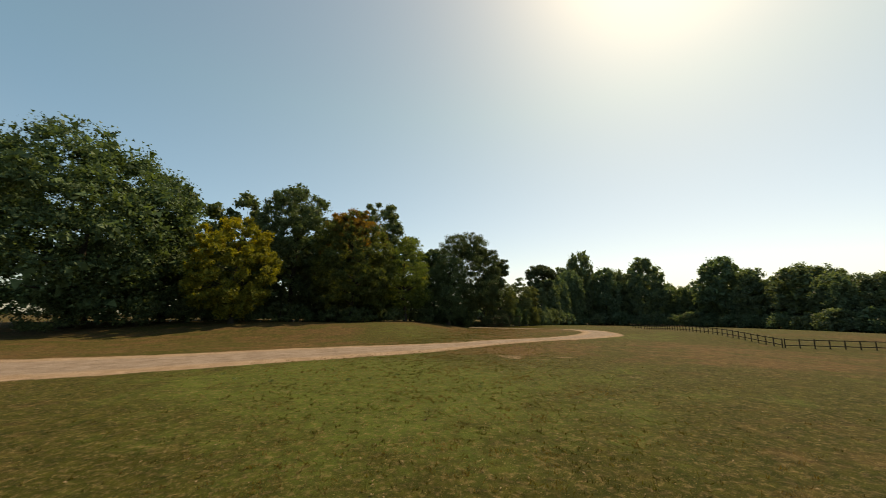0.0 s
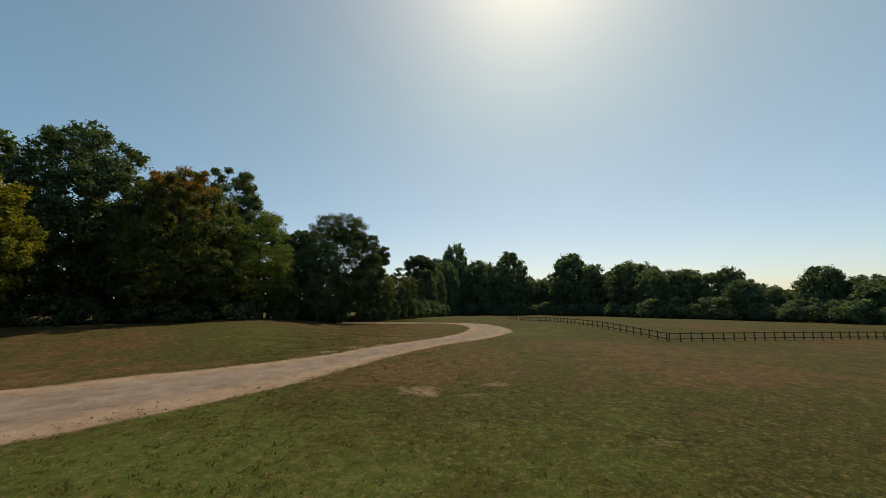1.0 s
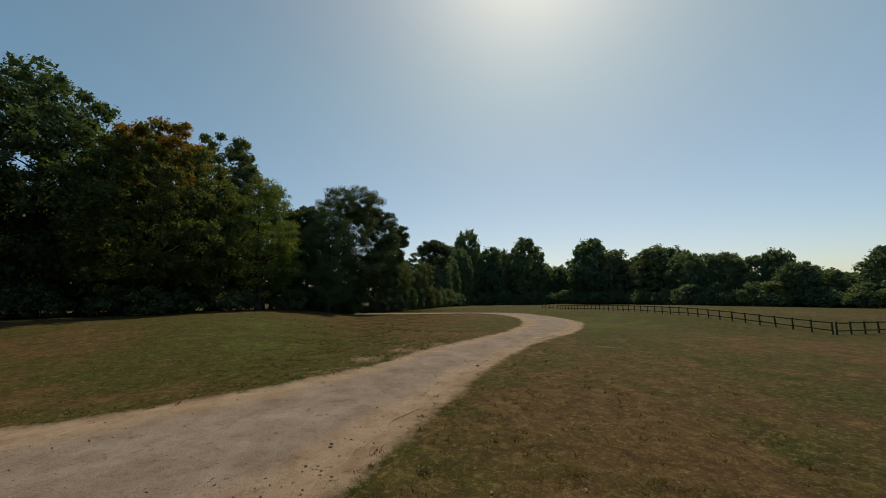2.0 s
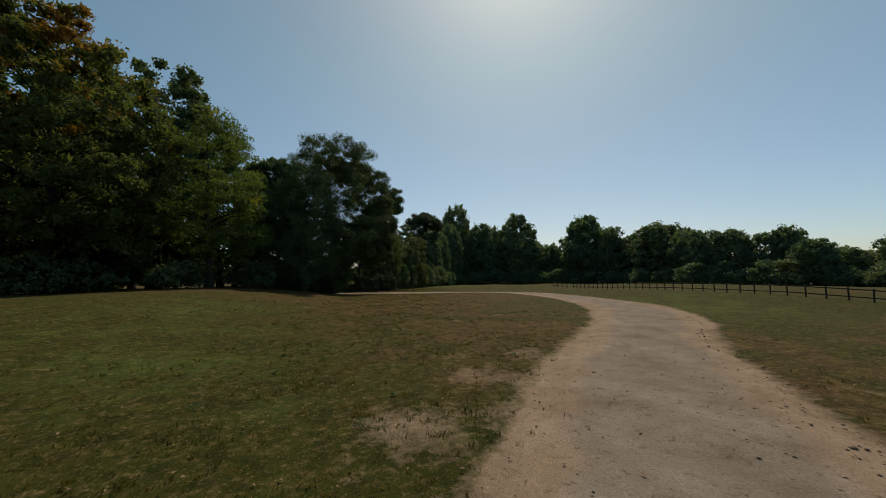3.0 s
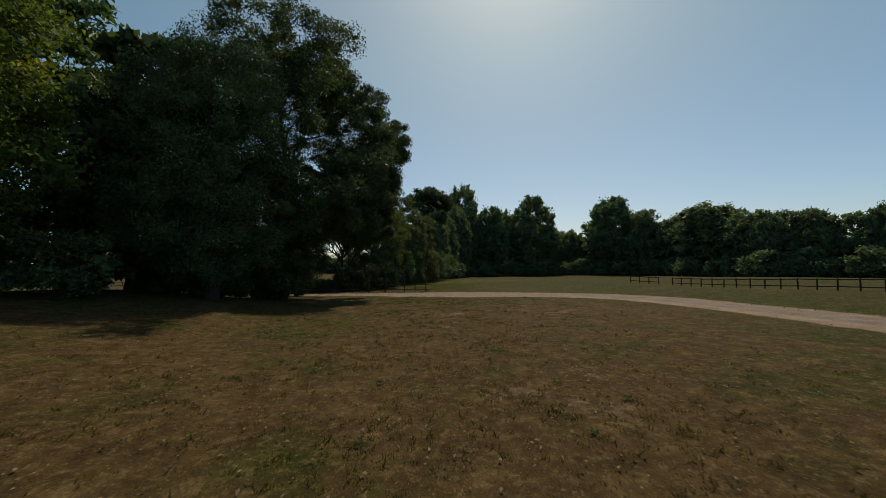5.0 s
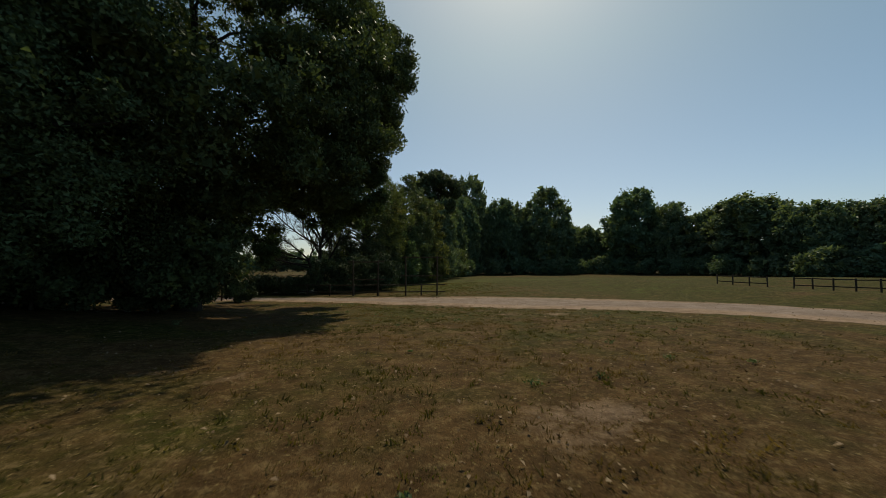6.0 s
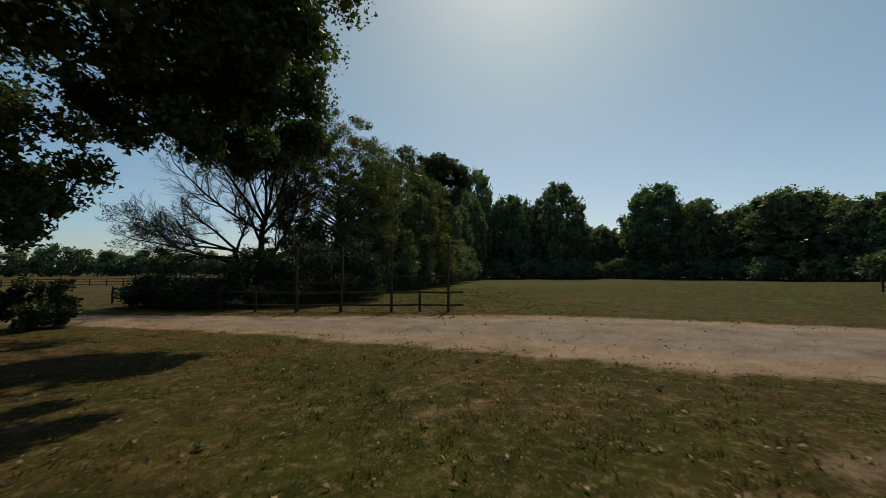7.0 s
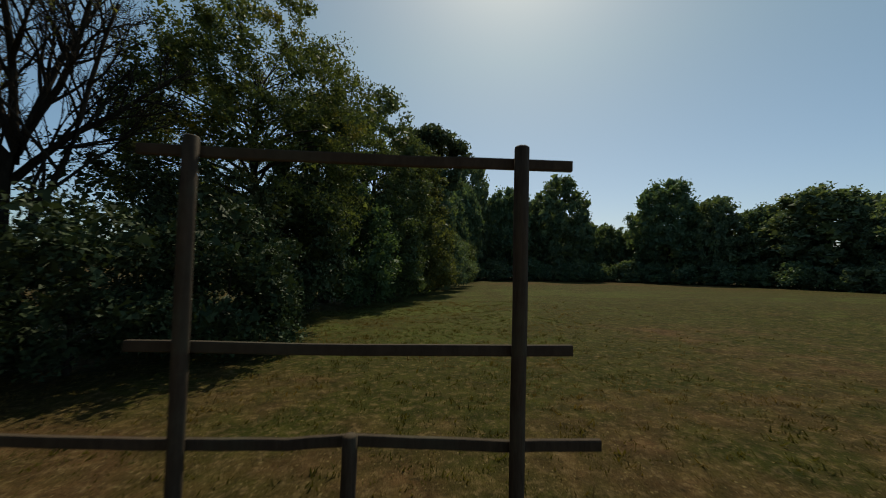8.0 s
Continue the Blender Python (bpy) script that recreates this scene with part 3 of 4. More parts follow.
tree("big dark-green oak overhanging the grass", -8.7, 99.2, 23.5, 11.6, 1.0, LEAF_OAK, 19, leaf=0.115, clumps=900, count=215, clump=1.05, girth=0.48, limbs=30, lumps=0.3, fill=0.04, folded=True,
     sunny=lambda c: ((c[:, 0] - 0.38 * c[:, 2] > 3.9) & (c[:, 1] - 0.715 * c[:, 2] < -9.4)) | ((c[:, 0] - 0.38 * c[:, 2] > -1.5) & (c[:, 1] - 0.715 * c[:, 2] < -14.5)),
     trim=lambda c: (c[:, 0] > 10.2 - 0.7 * (c[:, 2] - 15)) | (c[:, 0] > 8.9 + 0.33 * np.maximum(0, c[:, 2] - 7)) | ((c[:, 0] > 3.0) & (c[:, 2] < 6.2)) | ((c[:, 2] < 6.5) & (c[:, 1] > 3.0) & (c[:, 0] > 5.5)),
     boughs=(((6.0, 1.6, 5.2), (2.0, 1.2, 0.6), 16, True), ((8.2, 0.2, 6.6), (1.0, 1.6, 1.5), 38, True), ((6.9, 5.0, 5.5), (1.0, 0.7, 0.45), 26, True), ((8.3, 5.4, 6.2), (0.7, 0.7, 0.35), 16, True), ((6.0, 4.0, 6.9), (1.4, 1.4, 0.6), 24, True), ((2.6, 2.4, 3.2), (0.9, 1.0, 0.8), 10, True),
             ((-1.6, -3.0, 2.6), (3.4, 1.8, 1.3), 70, False), ((0.6, -3.6, 4.2), (2.2, 1.5, 1.8), 50, False), ((-7, -1, 2.6), (2.8, 3, 1.6), 44, False), ((3.5, -4.2, 8.4), (4.0, 2.2, 2.6), 95, False),
             ((-2.5, -5.0, 7.5), (4.0, 2.2, 3.2), 95, False), ((8.3, -0.5, 10.0), (1.2, 2.6, 2.4), 55, False), ((8.5, 0, 13.0), (1.2, 2.6, 2.0), 50, False), ((6.0, -0.5, 17.0), (2.6, 3.6, 2.6), 100, False), ((0.5, -2.2, 2.6), (2.0, 2.4, 1.4), 44, False), ((5.2, -1.4, 6.6), (2.4, 1.6, 1.3), 55, False), ((2.0, -2.5, 5.6), (2.0, 1.8, 1.0), 40, False), ((0.8, 0.0, 19.6), (3.2, 3.5, 2.2), 110, False), ((10.0, 2.6, 15.4), (1.2, 1.3, 2.0), 55, False), ((9.2, 2.8, 12.0), (1.1, 1.3, 2.0), 40, False), ((5.2, 3.2, 11.6), (2.2, 2.0, 2.8), 70, False)))
tree("smaller dark-green oak beside the big one", -16.5, 98.0, 19, 6.0, 0.4, LEAF_OAK, 20, leaf=0.15, clumps=230, count=110, clump=1.0, limbs=40)
WOOD = "trees of the wood"
for n, (x, y, h, r) in enumerate(((-58, 66, 24, 8), (-70, 85, 28, 8.5), (-58, 97, 28, 8.5), (-46, 99, 27, 8), (-37, 90, 26, 6.5), (-42, 113, 27, 8.5), (-17, 95, 18, 5), (-36, 87, 21, 6), (-54, 75, 27, 7), (-25, 110, 22, 6), (-78, 70, 28, 9), (-84, 50, 28, 9))):
    tree("dark-green tree inside the wood", x, y, h, r, 1.0, LEAF_GREEN, 40 + n, leaf=0.48, clumps=80, count=52, group=WOOD)

deep = [tree("leafy tree deep in the wood", 0, 0, 18, 7, 0.1, LEAF_GREEN, 160 + n, leaf=0.55, clumps=80, count=36, clump=2.2, limbs=4, group=WOOD) for n in range(2)]
spots = ((-50, 88), (-58, 84), (-66, 95), (-40, 82), (-34, 92), (-28, 90), (-38, 98), (-75, 98), (-62, 78), (-48, 105), (-74, 62), (-84, 66), (-88, 84), (-58, 62))
for n, (x, y) in enumerate(spots):
    if n >= 2:
        copy_thing(deep[n % 2], at_ground(x, y, 67 * n, 0.85 + 0.06 * (n % 5)))
for thing, (x, y) in zip(deep, spots):
    thing.matrix_basis = at_ground(x, y)

# behind the gates
bare_tree("nearly leafless tree with a tall fan of fine bare branches", -4.4, 116.6, 5.0, (0.5, 0.2), ((-0.9, 0.1, 0.75, 6.6, 0.85), (-0.7, -0.3, 0.95, 6.4, 0.95), (-0.42, 0.25, 1.0, 6.6, 1.0), (-0.15, -0.2, 1.0, 6.9, 1.0), (0.12, 0.2, 1.0, 6.9, 1.0), (0.4, -0.15, 1.0, 6.2, 0.95), (0.7, 0.1, 0.85, 5.0, 0.85), (-0.5, 0.5, 0.75, 5.5, 0.7), (0.66, -0.2, 0.85, 8.0, 0.3)), 0.21, 8, 160)
bare_tree("low bare tree with long arching branches behind the fence", -3.9, 113.8, 3.0, (-0.9, 0.4), ((-1.0, 0.15, 0.22, 6.2, 1.0), (-0.95, -0.2, 0.40, 5.2, 0.95), (-0.8, 0.3, 0.62, 4.4, 1.0), (-1.0, 0.25, 0.05, 5.8, 0.85), (-0.9, -0.35, 0.16, 5.0, 0.75), (0.1, 0.2, 1.0, 2.2, 1.0)), 0.16, 9, 260)
tree("olive-green tree with open twigs behind the fence", 0.5, 123.2, 14.8, 5.6, 0.8, LEAF_OLIVE, 21, leaf=0.085, clumps=620, count=120, clump=0.72, lumps=0.22, limbs=90, fill=0.05)
tree("green tree in the hedge behind the gates", 3.6, 128.5, 12.4, 3.8, 0.2, LEAF_OAK, 22, leaf=0.14, clumps=240, count=75, clump=0.7)
tree("green tree in the hedge behind the gates", 7.2, 133.5, 16.0, 4.4, 0.2, LEAF_GREEN, 23, leaf=0.15, clumps=260, count=75, clump=0.75)
tree("olive tree in the hedge along the field", 11.0, 139.5, 13.5, 4.4, 0.2, LEAF_OLIVE, 24, leaf=0.17, clumps=240, count=75, clump=0.8)
tree("flat-topped dark pine at the end of the hedge", 17.6, 159.5, 24.2, 6.6, 12.5, LEAF_PINE, 25, leaf=0.28, clumps=170, count=90, clump=1.5, top=0.7, flat=0.6, lumps=0.3, name="pine_tree")
tree("green tree below the pine", 14.6, 152, 16.0, 5.2, 0.2, LEAF_FAR, 26, leaf=0.3, clumps=100, count=90)


def shrub(label, x, y, h, r, mat, seed, leaf=0.13, clumps=45, count=80, group=""):
    return tree(label, x, y, h, r, 0.05, mat, seed, leaf, clumps, count, clump=0.28 * r, girth=0.05, limbs=7, top=0.35, category="shrub", name="shrub", group=group)


HEDGE = "shrubs behind the fence"
for n, (x, y, h, r, mat) in enumerate(((-8.6, 114.5, 1.7, 1.8, LEAF_HEDGE), (-6.0, 113.4, 1.6, 2.2, LEAF_HEDGE), (-3.4, 113.2, 3.2, 2.0, LEAF_HEDGE), (-0.8, 113.6, 3.4, 2.2, LEAF_HEDGE), (1.7, 114.8, 3.6, 1.9, LEAF_HEDGE), (0.8, 117.0, 5.2, 2.5, LEAF_HEDGE), (-2.6, 119.0, 6.0, 2.8, LEAF_HEDGE), (2.4, 122.0, 6.4, 2.5, LEAF_HEDGE), (5.2, 125.6, 7.0, 2.7, LEAF_GREEN), (8.0, 129.2, 7.0, 2.9, LEAF_OAK), (11.2, 134.2, 6.6, 3.0, LEAF_OLIVE), (14.0, 140, 5.6, 3.0, LEAF_FAR), (17.0, 146, 6.8, 3.3, LEAF_FAR), (20.5, 154, 6.4, 3.5, LEAF_OLIVE))):
    shrub("dense dark shrub behind the timber fence", x, y, h, r, mat, 60 + n, leaf=0.075 if n < 7 else 0.12, clumps=90, count=100, group=HEDGE)
for n, (x, y, h, r) in enumerate(((-8.6, 106.4, 1.6, 1.1), (-9.4, 97.3, 1.8, 1.5), (-11.6, 96.0, 2.1, 1.8), (-25.5, 86.0, 2.6, 2.2), (-32, 84.5, 2.2, 2.0), (-36, 82, 3.0, 2.4), (-10.5, 102, 2.2, 2.0), (-14, 94, 3.2, 2.4), (-18.5, 91, 3.5, 2.6), (-27, 77, 3.0, 2.6), (-32, 75, 3.4, 2.8), (-38, 73, 3.6, 3), (-46, 68, 3.8, 3.2), (-53, 61, 4.0, 3.4), (-62, 48, 4.5, 3.8), (-56, 55, 4.5, 3.6), (-70, 42, 4.5, 3.8), (-49, 66, 4.5, 3.4), (-41, 70, 4.0, 3.2), (-35, 78, 5, 3.2), (-28.5, 74, 3.0, 2.4), (-21, 78, 2.6, 2.2), (-16, 86, 3.0, 2.4), (-12, 94.5, 3.0, 2.2), (-34, 84, 5.5, 3.4), (-12.5, 106, 2.8, 2.2), (-16, 103, 3, 2.5), (-23, 89, 3.4, 2.6))):
    near = y > 101 or -13 < x < -9 and y > 95.5
    shrub("dark undergrowth shrub below the trees", x, y, h, r, LEAF_HEDGE if near else LEAF_OAK, 80 + n, leaf=0.085 if near else 0.11 if x > -24 and y > 83 else 0.19, clumps=36, count=150 if near else 90 if x > -24 and y > 83 else 40, group="undergrowth")

# the far wood round the field: a few trees, copied with their own turn and size
FAR = "trees of the far wood"
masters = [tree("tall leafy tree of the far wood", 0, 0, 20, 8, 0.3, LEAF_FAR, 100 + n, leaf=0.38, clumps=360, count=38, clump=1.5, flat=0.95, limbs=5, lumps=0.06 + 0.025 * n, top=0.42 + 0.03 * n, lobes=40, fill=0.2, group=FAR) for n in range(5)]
far_trees = [
    (46, 219, 37.5, 9), (58, 215, 28.4, 9), (77, 213, 33, 12), (67, 222, 28, 9.5), (92, 224, 21, 8), (102.5, 224, 20, 7.5), (105.5, 196, 30.5, 12.5), (111, 184, 24, 9),
    (117.5, 163, 22.9, 13), (114, 148, 17.8, 7.5), (112.5, 140, 17.6, 7), (116, 134, 17.1, 7), (120.6, 127, 15.4, 6.5), (123.4, 122, 16.9, 5), (115.7, 111.5, 12, 5.4), (123, 107.5, 9.4, 4.4),
    (128.6, 98.5, 15, 7), (132, 91, 12, 7.5), (127.5, 84, 10.8, 7), (128.5, 73, 11.5, 7), (127.5, 61, 11.5, 7), (129, 49, 11.5, 7.5), (129, 36, 12, 7.5), (127, 22, 12, 7.5),
    (37, 203, 26, 7.5), (28, 189, 22, 7), (22, 176, 19, 6.5), (36, 216, 29, 8.5), (120, 176, 21, 8.5), (114, 192, 22, 8.5), (88, 216, 20, 7.5), (97, 211, 18, 7), (121, 154, 18, 7.5), (127, 115, 11, 6.5), (128, 144, 18, 7.5),
    (52, 229, 27, 8.5), (84, 228, 26, 8.5), (112, 210, 23, 8.5), (133, 127, 12, 7.5), (139, 104, 10, 7.5),
]
rng = np.random.default_rng(9)
for n, (x, y, h, r) in enumerate(far_trees):
    m = pose(x, y, float(ground_z(x, y)), 0, 0, float(rng.uniform(0, 360))) @ Matrix.Diagonal((r / 8, r / 8, h / 19, 1))
    if n >= 5:
        copy_thing(masters[n % 5], m)
for thing, (x, y, h, r) in zip(masters, far_trees):
    thing.matrix_basis = pose(x, y, float(ground_z(x, y)), 0, 0, 50 * h) @ Matrix.Diagonal((r / 8, r / 8, h / 19, 1))
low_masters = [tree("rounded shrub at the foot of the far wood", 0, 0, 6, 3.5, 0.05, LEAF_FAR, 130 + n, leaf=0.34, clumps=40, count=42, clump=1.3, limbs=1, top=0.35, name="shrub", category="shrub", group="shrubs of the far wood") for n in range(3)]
edge = spline([(21, 164), (28, 180), (39, 200), (55, 207), (75, 201), (93, 198), (101, 184), (105, 160), (105, 142), (110, 124), (114, 105), (120, 86), (121, 64), (121, 42)], 58)
for n, (x, y) in enumerate(edge):
    s = float(rng.uniform(0.7, 1.25))
    m = pose(x + float(rng.normal(0, 1)), y + float(rng.normal(0, 1)), float(ground_z(x, y)), 0, 0, float(rng.uniform(0, 360))) @ Matrix.Diagonal((s * 1.2, s * 1.2, s, 1))
    if n >= 3:
        copy_thing(low_masters[n % 3], m)
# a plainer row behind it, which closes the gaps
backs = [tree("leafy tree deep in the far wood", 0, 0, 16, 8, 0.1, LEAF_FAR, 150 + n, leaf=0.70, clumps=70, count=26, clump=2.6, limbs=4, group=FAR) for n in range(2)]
rear = spline([(16, 172), (24, 192), (34, 216), (52, 236), (78, 232), (98, 226), (112, 212), (118, 190), (126, 168), (128, 146), (126, 128), (132, 112), (138, 96), (138, 76), (138, 54), (138, 30)], 44)
for n, (x, y) in enumerate(rear):
    s = float(rng.uniform(0.72, 0.95)) * (1.25 if y > 165 else 0.72)
    m = pose(x + float(rng.normal(0, 1)), y + float(rng.normal(0, 1)), float(ground_z(x, y)), 0, 0, float(rng.uniform(0, 360))) @ Matrix.Diagonal((1.1, 1.1, s, 1))
    if n >= 2:
        copy_thing(backs[n % 2], m)
for thing, (x, y) in zip(backs, rear):
    thing.matrix_basis = at_ground(x, y)
# a low far hedge beyond the fields
for n, (x, y) in enumerate(spline([(-190, 205), (-140, 240), (-95, 262), (-55, 272), (-15, 282), (10, 290)], 40)):
    h = float(rng.uniform(8.0, 12.0))
    copy_thing(low_masters[n % 3], pose(x, y, 0, 0, 0, float(rng.uniform(0, 360))) @ Matrix.Diagonal((1.7, 1.7, h / 6, 1)))
for thing, (x, y) in zip(low_masters, edge):
    thing.matrix_basis = at_ground(x, y)


# ---- timber fences and gate frames ----
def post_mesh(h, w, seed):
    rng = np.random.default_rng(seed)
    zs = np.linspace(-0.12, h, 6)
    v, f = tubes([(np.stack([rng.normal(0, 0.006, 6), rng.normal(0, 0.006, 6), zs], 1), np.full(6, w / 2 * 1.15))], 8)
    me = mesh_of("post", v, f, TIMBER)
    bm = bmesh.new()
    bm.from_mesh(me)
    bmesh.ops.contextual_create(bm, geom=[e for e in bm.edges if e.is_boundary and min(a.co.z for a in e.verts) > h - 0.1])
    bmesh.ops.bevel(bm, geom=[e for e in bm.edges if min(a.co.z for a in e.verts) > h - 0.01], offset=0.012, segments=1, affect="EDGES")
    bm.to_mesh(me)
    bm.free()
    return me


def rail_mesh(length, hgt, dep, seed):
    """A sawn rail along x from 0, slightly bowed and worn."""
    rng = np.random.default_rng(seed)
    n = 9
    xs = np.linspace(0, length, n)
    bow = np.cumsum(rng.normal(0, 0.004, n)) - 0.010 * np.sin(np.pi * xs / length)
    prof = np.array([(-0.5, -0.38), (-0.38, -0.5), (0.38, -0.5), (0.5, -0.38), (0.5, 0.38), (0.38, 0.5), (-0.38, 0.5), (-0.5, 0.38)])
    v = np.array([[(x, p[0] * dep, p[1] * hgt + b) for p in prof] for x, b in zip(xs, bow)]).reshape(-1, 3)
    idx = np.arange(n * 8).reshape(n, 8)
    nxt = np.roll(idx, -1, 1)
    f = np.stack([idx[:-1], idx[1:], nxt[1:], nxt[:-1]], -1).reshape(-1, 4)
    me = bpy.data.meshes.new("rail")
    me.from_pydata(v.tolist(), [], f.tolist() + [idx[0][::-1].tolist(), idx[-1].tolist()])
    me.materials.append(TIMBER)
    return me


POSTS = [post_mesh(0.95, 0.10, n) for n in range(3)]
TALL = [post_mesh(3.12, 0.105, n) for n in range(10, 12)]
RAILS = [rail_mesh(1.0, 0.085, 0.05, n) for n in range(4)]


def rail_pose(a, b, za, zb, origin):
    d = Vector((b[0] - a[0], b[1] - a[1], zb - za))
    turn = math.degrees(math.atan2(d.y, d.x))
    return pose(a[0] - origin[0], a[1] - origin[1], za, 0, -math.degrees(math.asin(d.z / d.length)), turn) @ Matrix.Diagonal((d.length, 1, 1, 1))


def fence(label, line, spacing, seed, heights=(0.86, 0.30), tall=(), overhang=0.0, group="", name="timber_fence", aside=0.075):
    """Posts along a line with rails nailed to one side; tall: distances along it that have no short post."""
    rng = np.random.default_rng(seed)
    p = np.array(line, float)
    s = np.r_[0, np.cumsum(np.hypot(*np.diff(p, axis=0).T))]
    marks = []
    for a, b in zip(s[:-1], s[1:]):
        marks += list(np.linspace(a, b, max(1, round((b - a) / spacing)) + 1)[:-1])
    marks.append(s[-1])
    pts = [(float(np.interp(k, s, p[:, 0])), float(np.interp(k, s, p[:, 1]))) for k in marks]
    o = pts[0]
    thing = tagged(new(name), label, "fence", group)
    thing.location = (o[0], o[1], 0)
    for k, (x, y) in zip(marks, pts):
        if any(abs(k - q) < 0.3 for q in tall):
            continue
        part_of("post", POSTS[int(rng.integers(3))], thing, "", pose(x - o[0], y - o[1], float(ground_z(x, y)), float(rng.normal(0, 0.8)), float(rng.normal(0, 0.8)), float(rng.uniform(0, 90))) @ Matrix.Diagonal((1, 1, float(rng.uniform(0.95, 1.04)), 1)))
    for n, (a, b) in enumerate(zip(pts[:-1], pts[1:])):
        d = np.subtract(b, a) / np.hypot(*np.subtract(b, a))
        off = np.array([d[1], -d[0]]) * aside
        for h in heights:
            a2, b2 = np.add(a, off) - d * (overhang if n == 0 else 0.02), np.add(b, off) + d * 0.02
            za, zb = float(ground_z(*a)) + h + float(rng.normal(0, 0.008)), float(ground_z(*b)) + h + float(rng.normal(0, 0.008))
            part_of("rail", RAILS[int(rng.integers(4))], thing, "", rail_pose(a2, b2, za, zb, o))
    return thing


def gate_frame(label, a, b, rails, over, top=3.12, aside=0.075):
    """Two tall posts with cross rails that reach past them."""
    thing = tagged(new("gate_frame"), label, "gate frame", "tall timber frames in the fence")
    thing.location = (a[0], a[1], float(ground_z(*a)))
    for n, (x, y) in enumerate((a, b)):
        part_of("tall_post", TALL[n], thing, "", pose(x - a[0], y - a[1], 0, 0.3 * n, 0.4 - 0.5 * n, 40 * n) @ Matrix.Diagonal((1, 1, top / 3.12, 1)))
    d = np.subtract(b, a) / np.hypot(*np.subtract(b, a))
    off = np.array([d[1], -d[0]]) * aside
    for n, (h, tilt) in enumerate(rails):
        a2, b2 = np.add(a, off) - d * over, np.add(b, off) + d * over
        part_of("cross_rail", RAILS[n % 4], thing, "", rail_pose(a2, b2, h, h + tilt, a))
    return thing


GATE_R, GATE_S, GATE_L, GATE_K, GATE_M = (5.54, 107.19), (4.32, 107.55), (3.1, 107.8), (0.92, 108.5), (-0.92, 108.95)
fence("weathered two-rail timber fence beside the sandy track", [GATE_R, GATE_S, GATE_L, GATE_K, GATE_M, (-2.8, 109.7), (-6.5, 112.3), (-12, 117)], 2.6, 1, tall=(0.0, 2.52), overhang=0.66)
gate_frame("tall weathered timber frame with two cross rails over the fence", GATE_R, GATE_L, ((1.57, 0.0), (3.04, 0.04)), 0.45, top=3.17)
gate_frame("tall weathered timber frame standing in the fence shade", (0.96, 108.36), (-0.98, 108.82), ((1.30, 0.0), (2.72, 0.0)), 0.45, top=2.85)
fence("short end of a two-rail timber fence by the shrub", [(-8.8, 108.0), (-11.6, 108.6), (-20, 110), (-32, 112)], 1.8, 2, overhang=0.6)
fence("distant two-rail timber fence across the field", [(-9, 146), (-23, 147), (-50, 148)], 1.8, 3, heights=(0.9, 0.55, 0.25))
PADDOCK = "paddock fences"
fence("weathered two-rail timber paddock fence", [(29.4, 49.4), (32.0, 75), (34.8, 101.0)], 1.4, 4, group=PADDOCK)
fence("end of the timber paddock fence past the gateway", [(34.8, 103.0), (34.2, 107.1)], 1.5, 5, group=PADDOCK)
fence("weathered two-rail timber paddock fence across the common", [(29.55, 49.25), (60, 49.3), (112, 50)], 1.4, 6, group=PADDOCK)
fence("two-rail timber fence with tall posts near the track", [(23.9, 27.84), (25.1, 27.35), (26.2, 26.75), (38, 20.5)], 1.5, 7, heights=(0.86, 0.42), tall=(1.3, 2.55), overhang=0.1)
gate_frame("tall timber frame standing in the short fence", (25.1, 27.35), (26.2, 26.75), ((2.13, 0.0),), 0.12, top=2.25)


def build_bits():
    bm = bmesh.new()
    bmesh.ops.create_cube(bm, size=1, matrix=Matrix.Diagonal((1.2, 0.5, 0.04, 1)))
    bmesh.ops.bevel(bm, geom=bm.edges[:], offset=0.012, segments=2, affect="EDGES")
    me = bpy.data.meshes.new("board")
    bm.to_mesh(me)
    bm.free()
    me.materials.append(PALE)
    ob = tagged(new("board", me), "pale flat board lying on the grass", "board")
    ob.matrix_basis = at_ground(22.5, 27.9, -14) @ pose(0, 0, 0.03)
    bm = bmesh.new()
    bmesh.ops.create_cube(bm, size=1, matrix=Matrix.Translation((0, 0, 0.24)) @ Matrix.Diagonal((0.7, 0.5, 0.5, 1)))
    bmesh.ops.bevel(bm, geom=bm.edges[:], offset=0.04, segments=2, affect="EDGES")
    me = bpy.data.meshes.new("trough")
    bm.to_mesh(me)
    bm.free()
    me.materials.append(GREYBOX)
    ob = tagged(new("trough", me), "grey trough standing beside the fence end", "trough")
    ob.matrix_basis = at_ground(24.9, 28.1, -10)


build_bits()


# ---- grass, litter and pebbles ----
def path_x(y):
    return np.interp(y, [0, 14, 23, 37, 45, 57, 76, 88, 102, 130], [-1, -2, -4, -6, -5.4, -4.4, -1.6, 1.0, 4.0, 10])


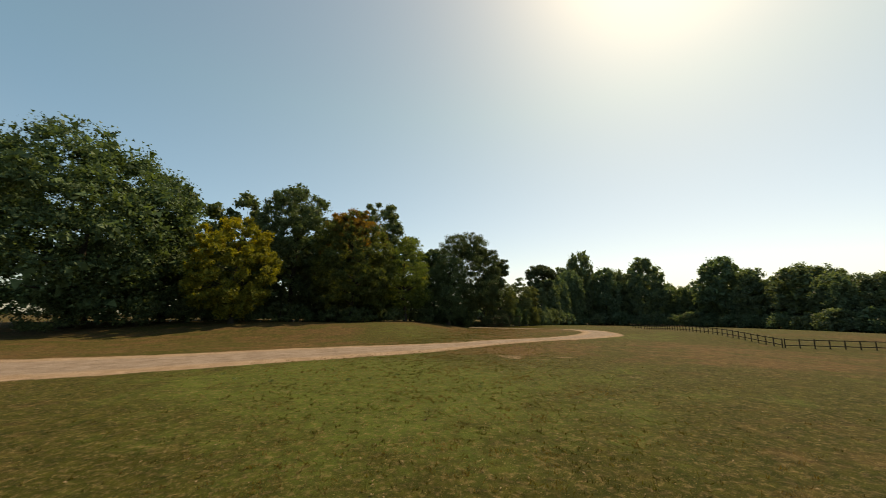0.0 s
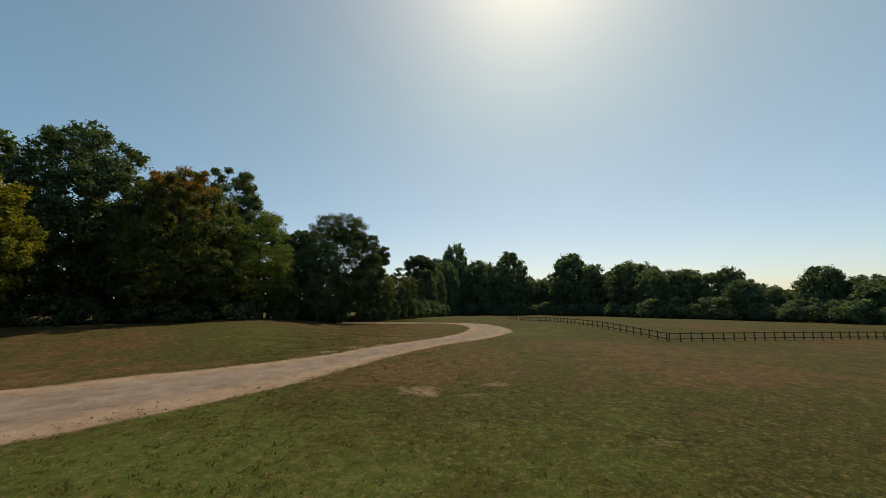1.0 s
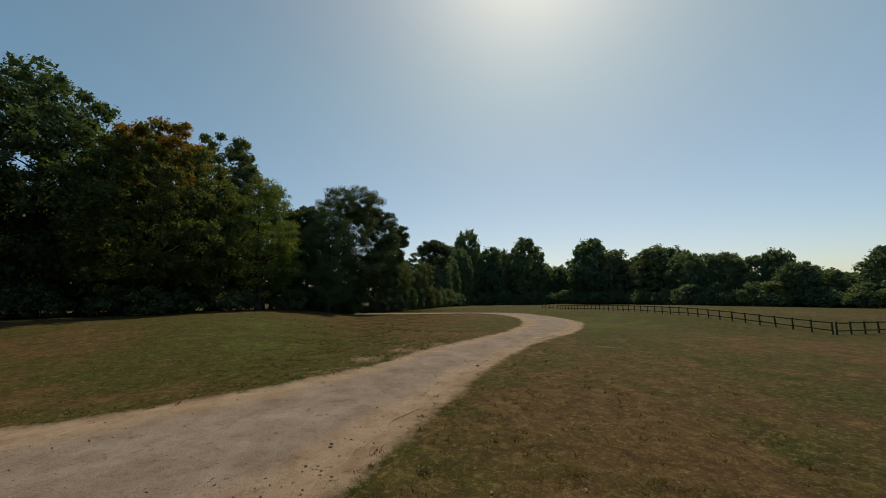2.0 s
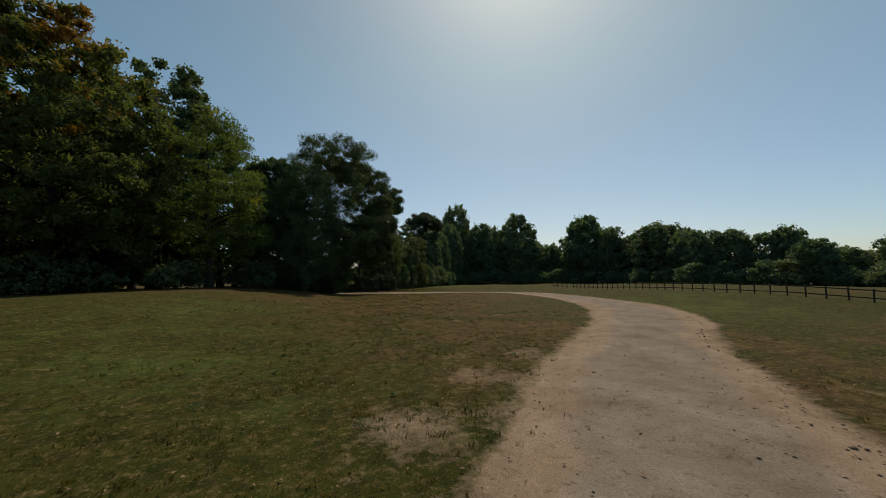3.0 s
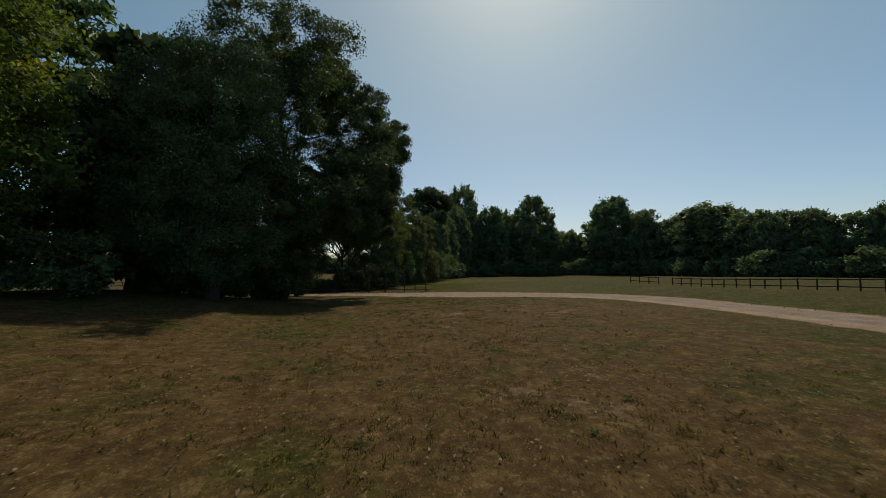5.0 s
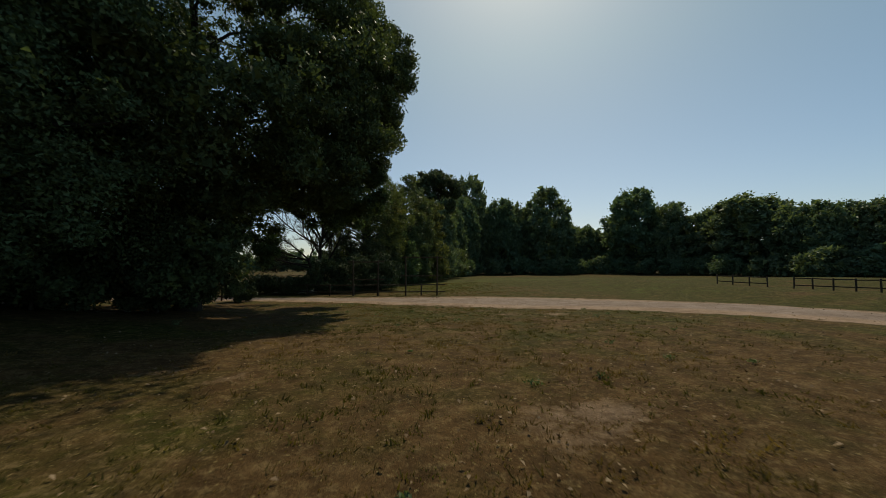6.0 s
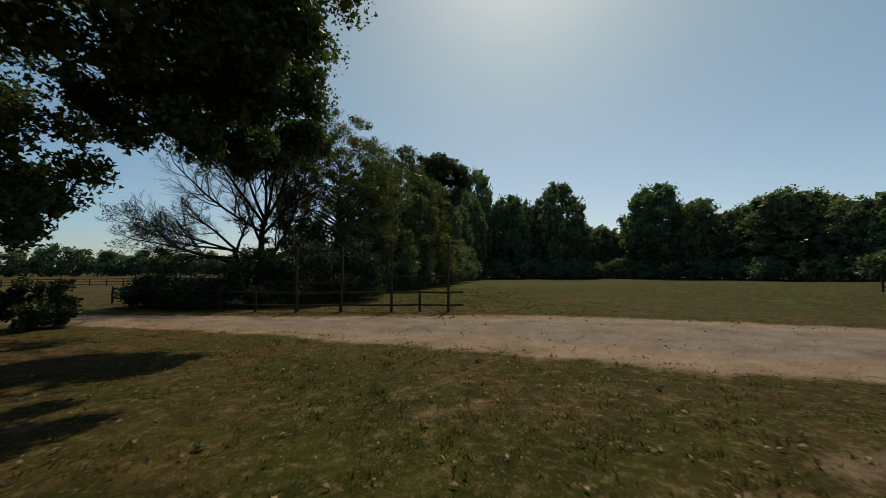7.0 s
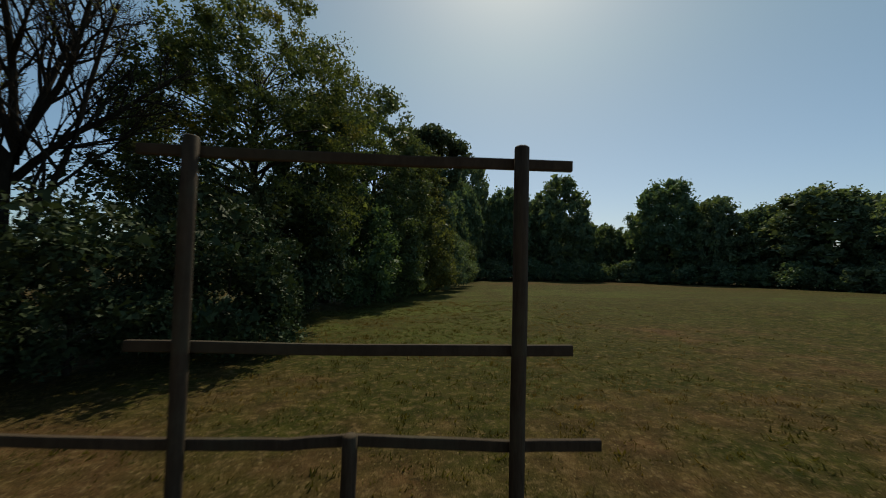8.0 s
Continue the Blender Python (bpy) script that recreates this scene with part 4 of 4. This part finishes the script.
def build_grass(n, seed, name, label, k, spread, low, high):
    """Blades in small bunches; k blades a bunch, from low to high metres."""
    rng = np.random.default_rng(seed)
    y = rng.uniform(6, 128, n)
    x = path_x(y) + rng.normal(0, 4.8, n)
    d = off_track(x, y)
    tuft = np.sin(x * 1.3) * np.sin(y * 1.1 + 0.5) + rng.normal(0, 0.8, n)
    keep = (d > rng.normal(0.35, 0.45, n)) & (tuft > -0.7)
    x, y = x[keep], y[keep]
    size = np.repeat(rng.uniform(0.55, 1.0, len(x)), k)
    x, y = np.repeat(x, k) + rng.normal(0, spread, len(x) * k), np.repeat(y, k) + rng.normal(0, spread, len(y) * k)
    h = (low + (high - low) * rng.random(len(x)) ** 2) * size
    a, lean = rng.uniform(0, 6.283, len(x)), rng.normal(0, 0.6, (len(x), 2)) * h[:, None]
    w = 0.006 + 0.09 * h
    z = ground_z(x, y) - 0.005
    v = np.stack([np.stack([x + w * np.cos(a), y + w * np.sin(a), z], 1), np.stack([x - w * np.cos(a), y - w * np.sin(a), z], 1), np.stack([x + lean[:, 0], y + lean[:, 1], z + h], 1)], 1)
    me = mesh_of(name, v.reshape(-1, 3), np.arange(3 * len(x)).reshape(-1, 3), BLADE_GREEN)
    tagged(new(name, me), label, "grass", kind="stuff")


def build_litter(n, seed):
    rng = np.random.default_rng(seed)
    y = np.r_[rng.uniform(60, 104, n), rng.uniform(10, 60, n // 3)]
    x = path_x(y) + rng.normal(0, 6, len(y))
    s = rng.uniform(0.018, 0.042, len(y))[:, None]
    a = rng.normal(size=(len(y), 3)) * [1, 1, 0.3]
    a /= np.linalg.norm(a, axis=1, keepdims=True)
    b = np.cross(a, np.array([0, 0, 1.0]) + rng.normal(0, 0.35, (len(y), 3)))
    b /= np.linalg.norm(b, axis=1, keepdims=True)
    p = np.stack([x, y, ground_z(x, y) + 0.035], 1)
    lift = np.array([0, 0, 1.0]) * s * 0.35
    v = np.stack([p + a * s, p + b * s * 0.6 + lift, p - a * s, p - b * s * 0.6 + lift], 1)
    tagged(new("fallen_leaves", mesh_of("fallen_leaves", v.reshape(-1, 3), np.arange(4 * len(y)).reshape(-1, 4), LITTER)), "fallen dry brown leaves on the grass", "fallen leaves", kind="stuff")


def build_weeds(n, seed):
    rng = np.random.default_rng(seed)
    y = rng.uniform(20, 104, n)
    x = path_x(y) + rng.normal(0, 5, n)
    ok = off_track(x, y) > 0.6
    x, y = x[ok], y[ok]
    c = np.stack([x, y, ground_z(x, y) + 0.05], 1)
    me = leaf_cloud("weeds", c, rng.uniform(0.06, 0.2, len(c)), 36, 0.028, LEAF_GREEN, rng, 0.35)
    tagged(new("weeds", me), "small green weeds in the dry grass", "weeds", kind="stuff")


def build_pebbles(n, seed):
    rng = np.random.default_rng(seed)
    i = rng.integers(60, 590, n)
    edge = rng.random(n) < 0.2
    f = np.where(edge, rng.normal(0.95, 0.05, n), rng.uniform(-0.05, 1.05, n))[:, None]
    p = IN_EDGE[i] * (1 - f) + OUT_EDGE[i] * f + rng.normal(0, 0.12, (n, 2))
    s = (rng.gamma(2.5, 0.004, n) + 0.005) * np.where(edge, 1.7, 1)
    base = np.array([(1, 0, 0), (0, 1, 0), (-1, 0, 0), (0, -1, 0), (0, 0, 0.7), (0, 0, -0.5)], float)
    tri = np.array([(0, 1, 4), (1, 2, 4), (2, 3, 4), (3, 0, 4), (1, 0, 5), (2, 1, 5), (3, 2, 5), (0, 3, 5)])
    c = np.concatenate([p, (ground_z(p[:, 0], p[:, 1]) + 0.03)[:, None]], 1)
    v = c[:, None] + base[None] * s[:, None, None] * rng.uniform(0.6, 1.4, (n, 6, 1))
    faces = (tri[None] + 6 * np.arange(n)[:, None, None]).reshape(-1, 3)
    tagged(new("pebbles", mesh_of("pebbles", v.reshape(-1, 3), faces, PEBBLE)), "loose pebbles and clods on the track", "pebbles", kind="stuff")


build_grass(85000, 31, "grass", "short dry grass blades on the common", 4, 0.05, 0.010, 0.05)
build_grass(20000, 35, "grass_tufts", "taller tufts of dry grass on the common", 11, 0.055, 0.03, 0.11)
build_litter(4600, 32)
build_weeds(170, 34)
build_pebbles(3000, 33)
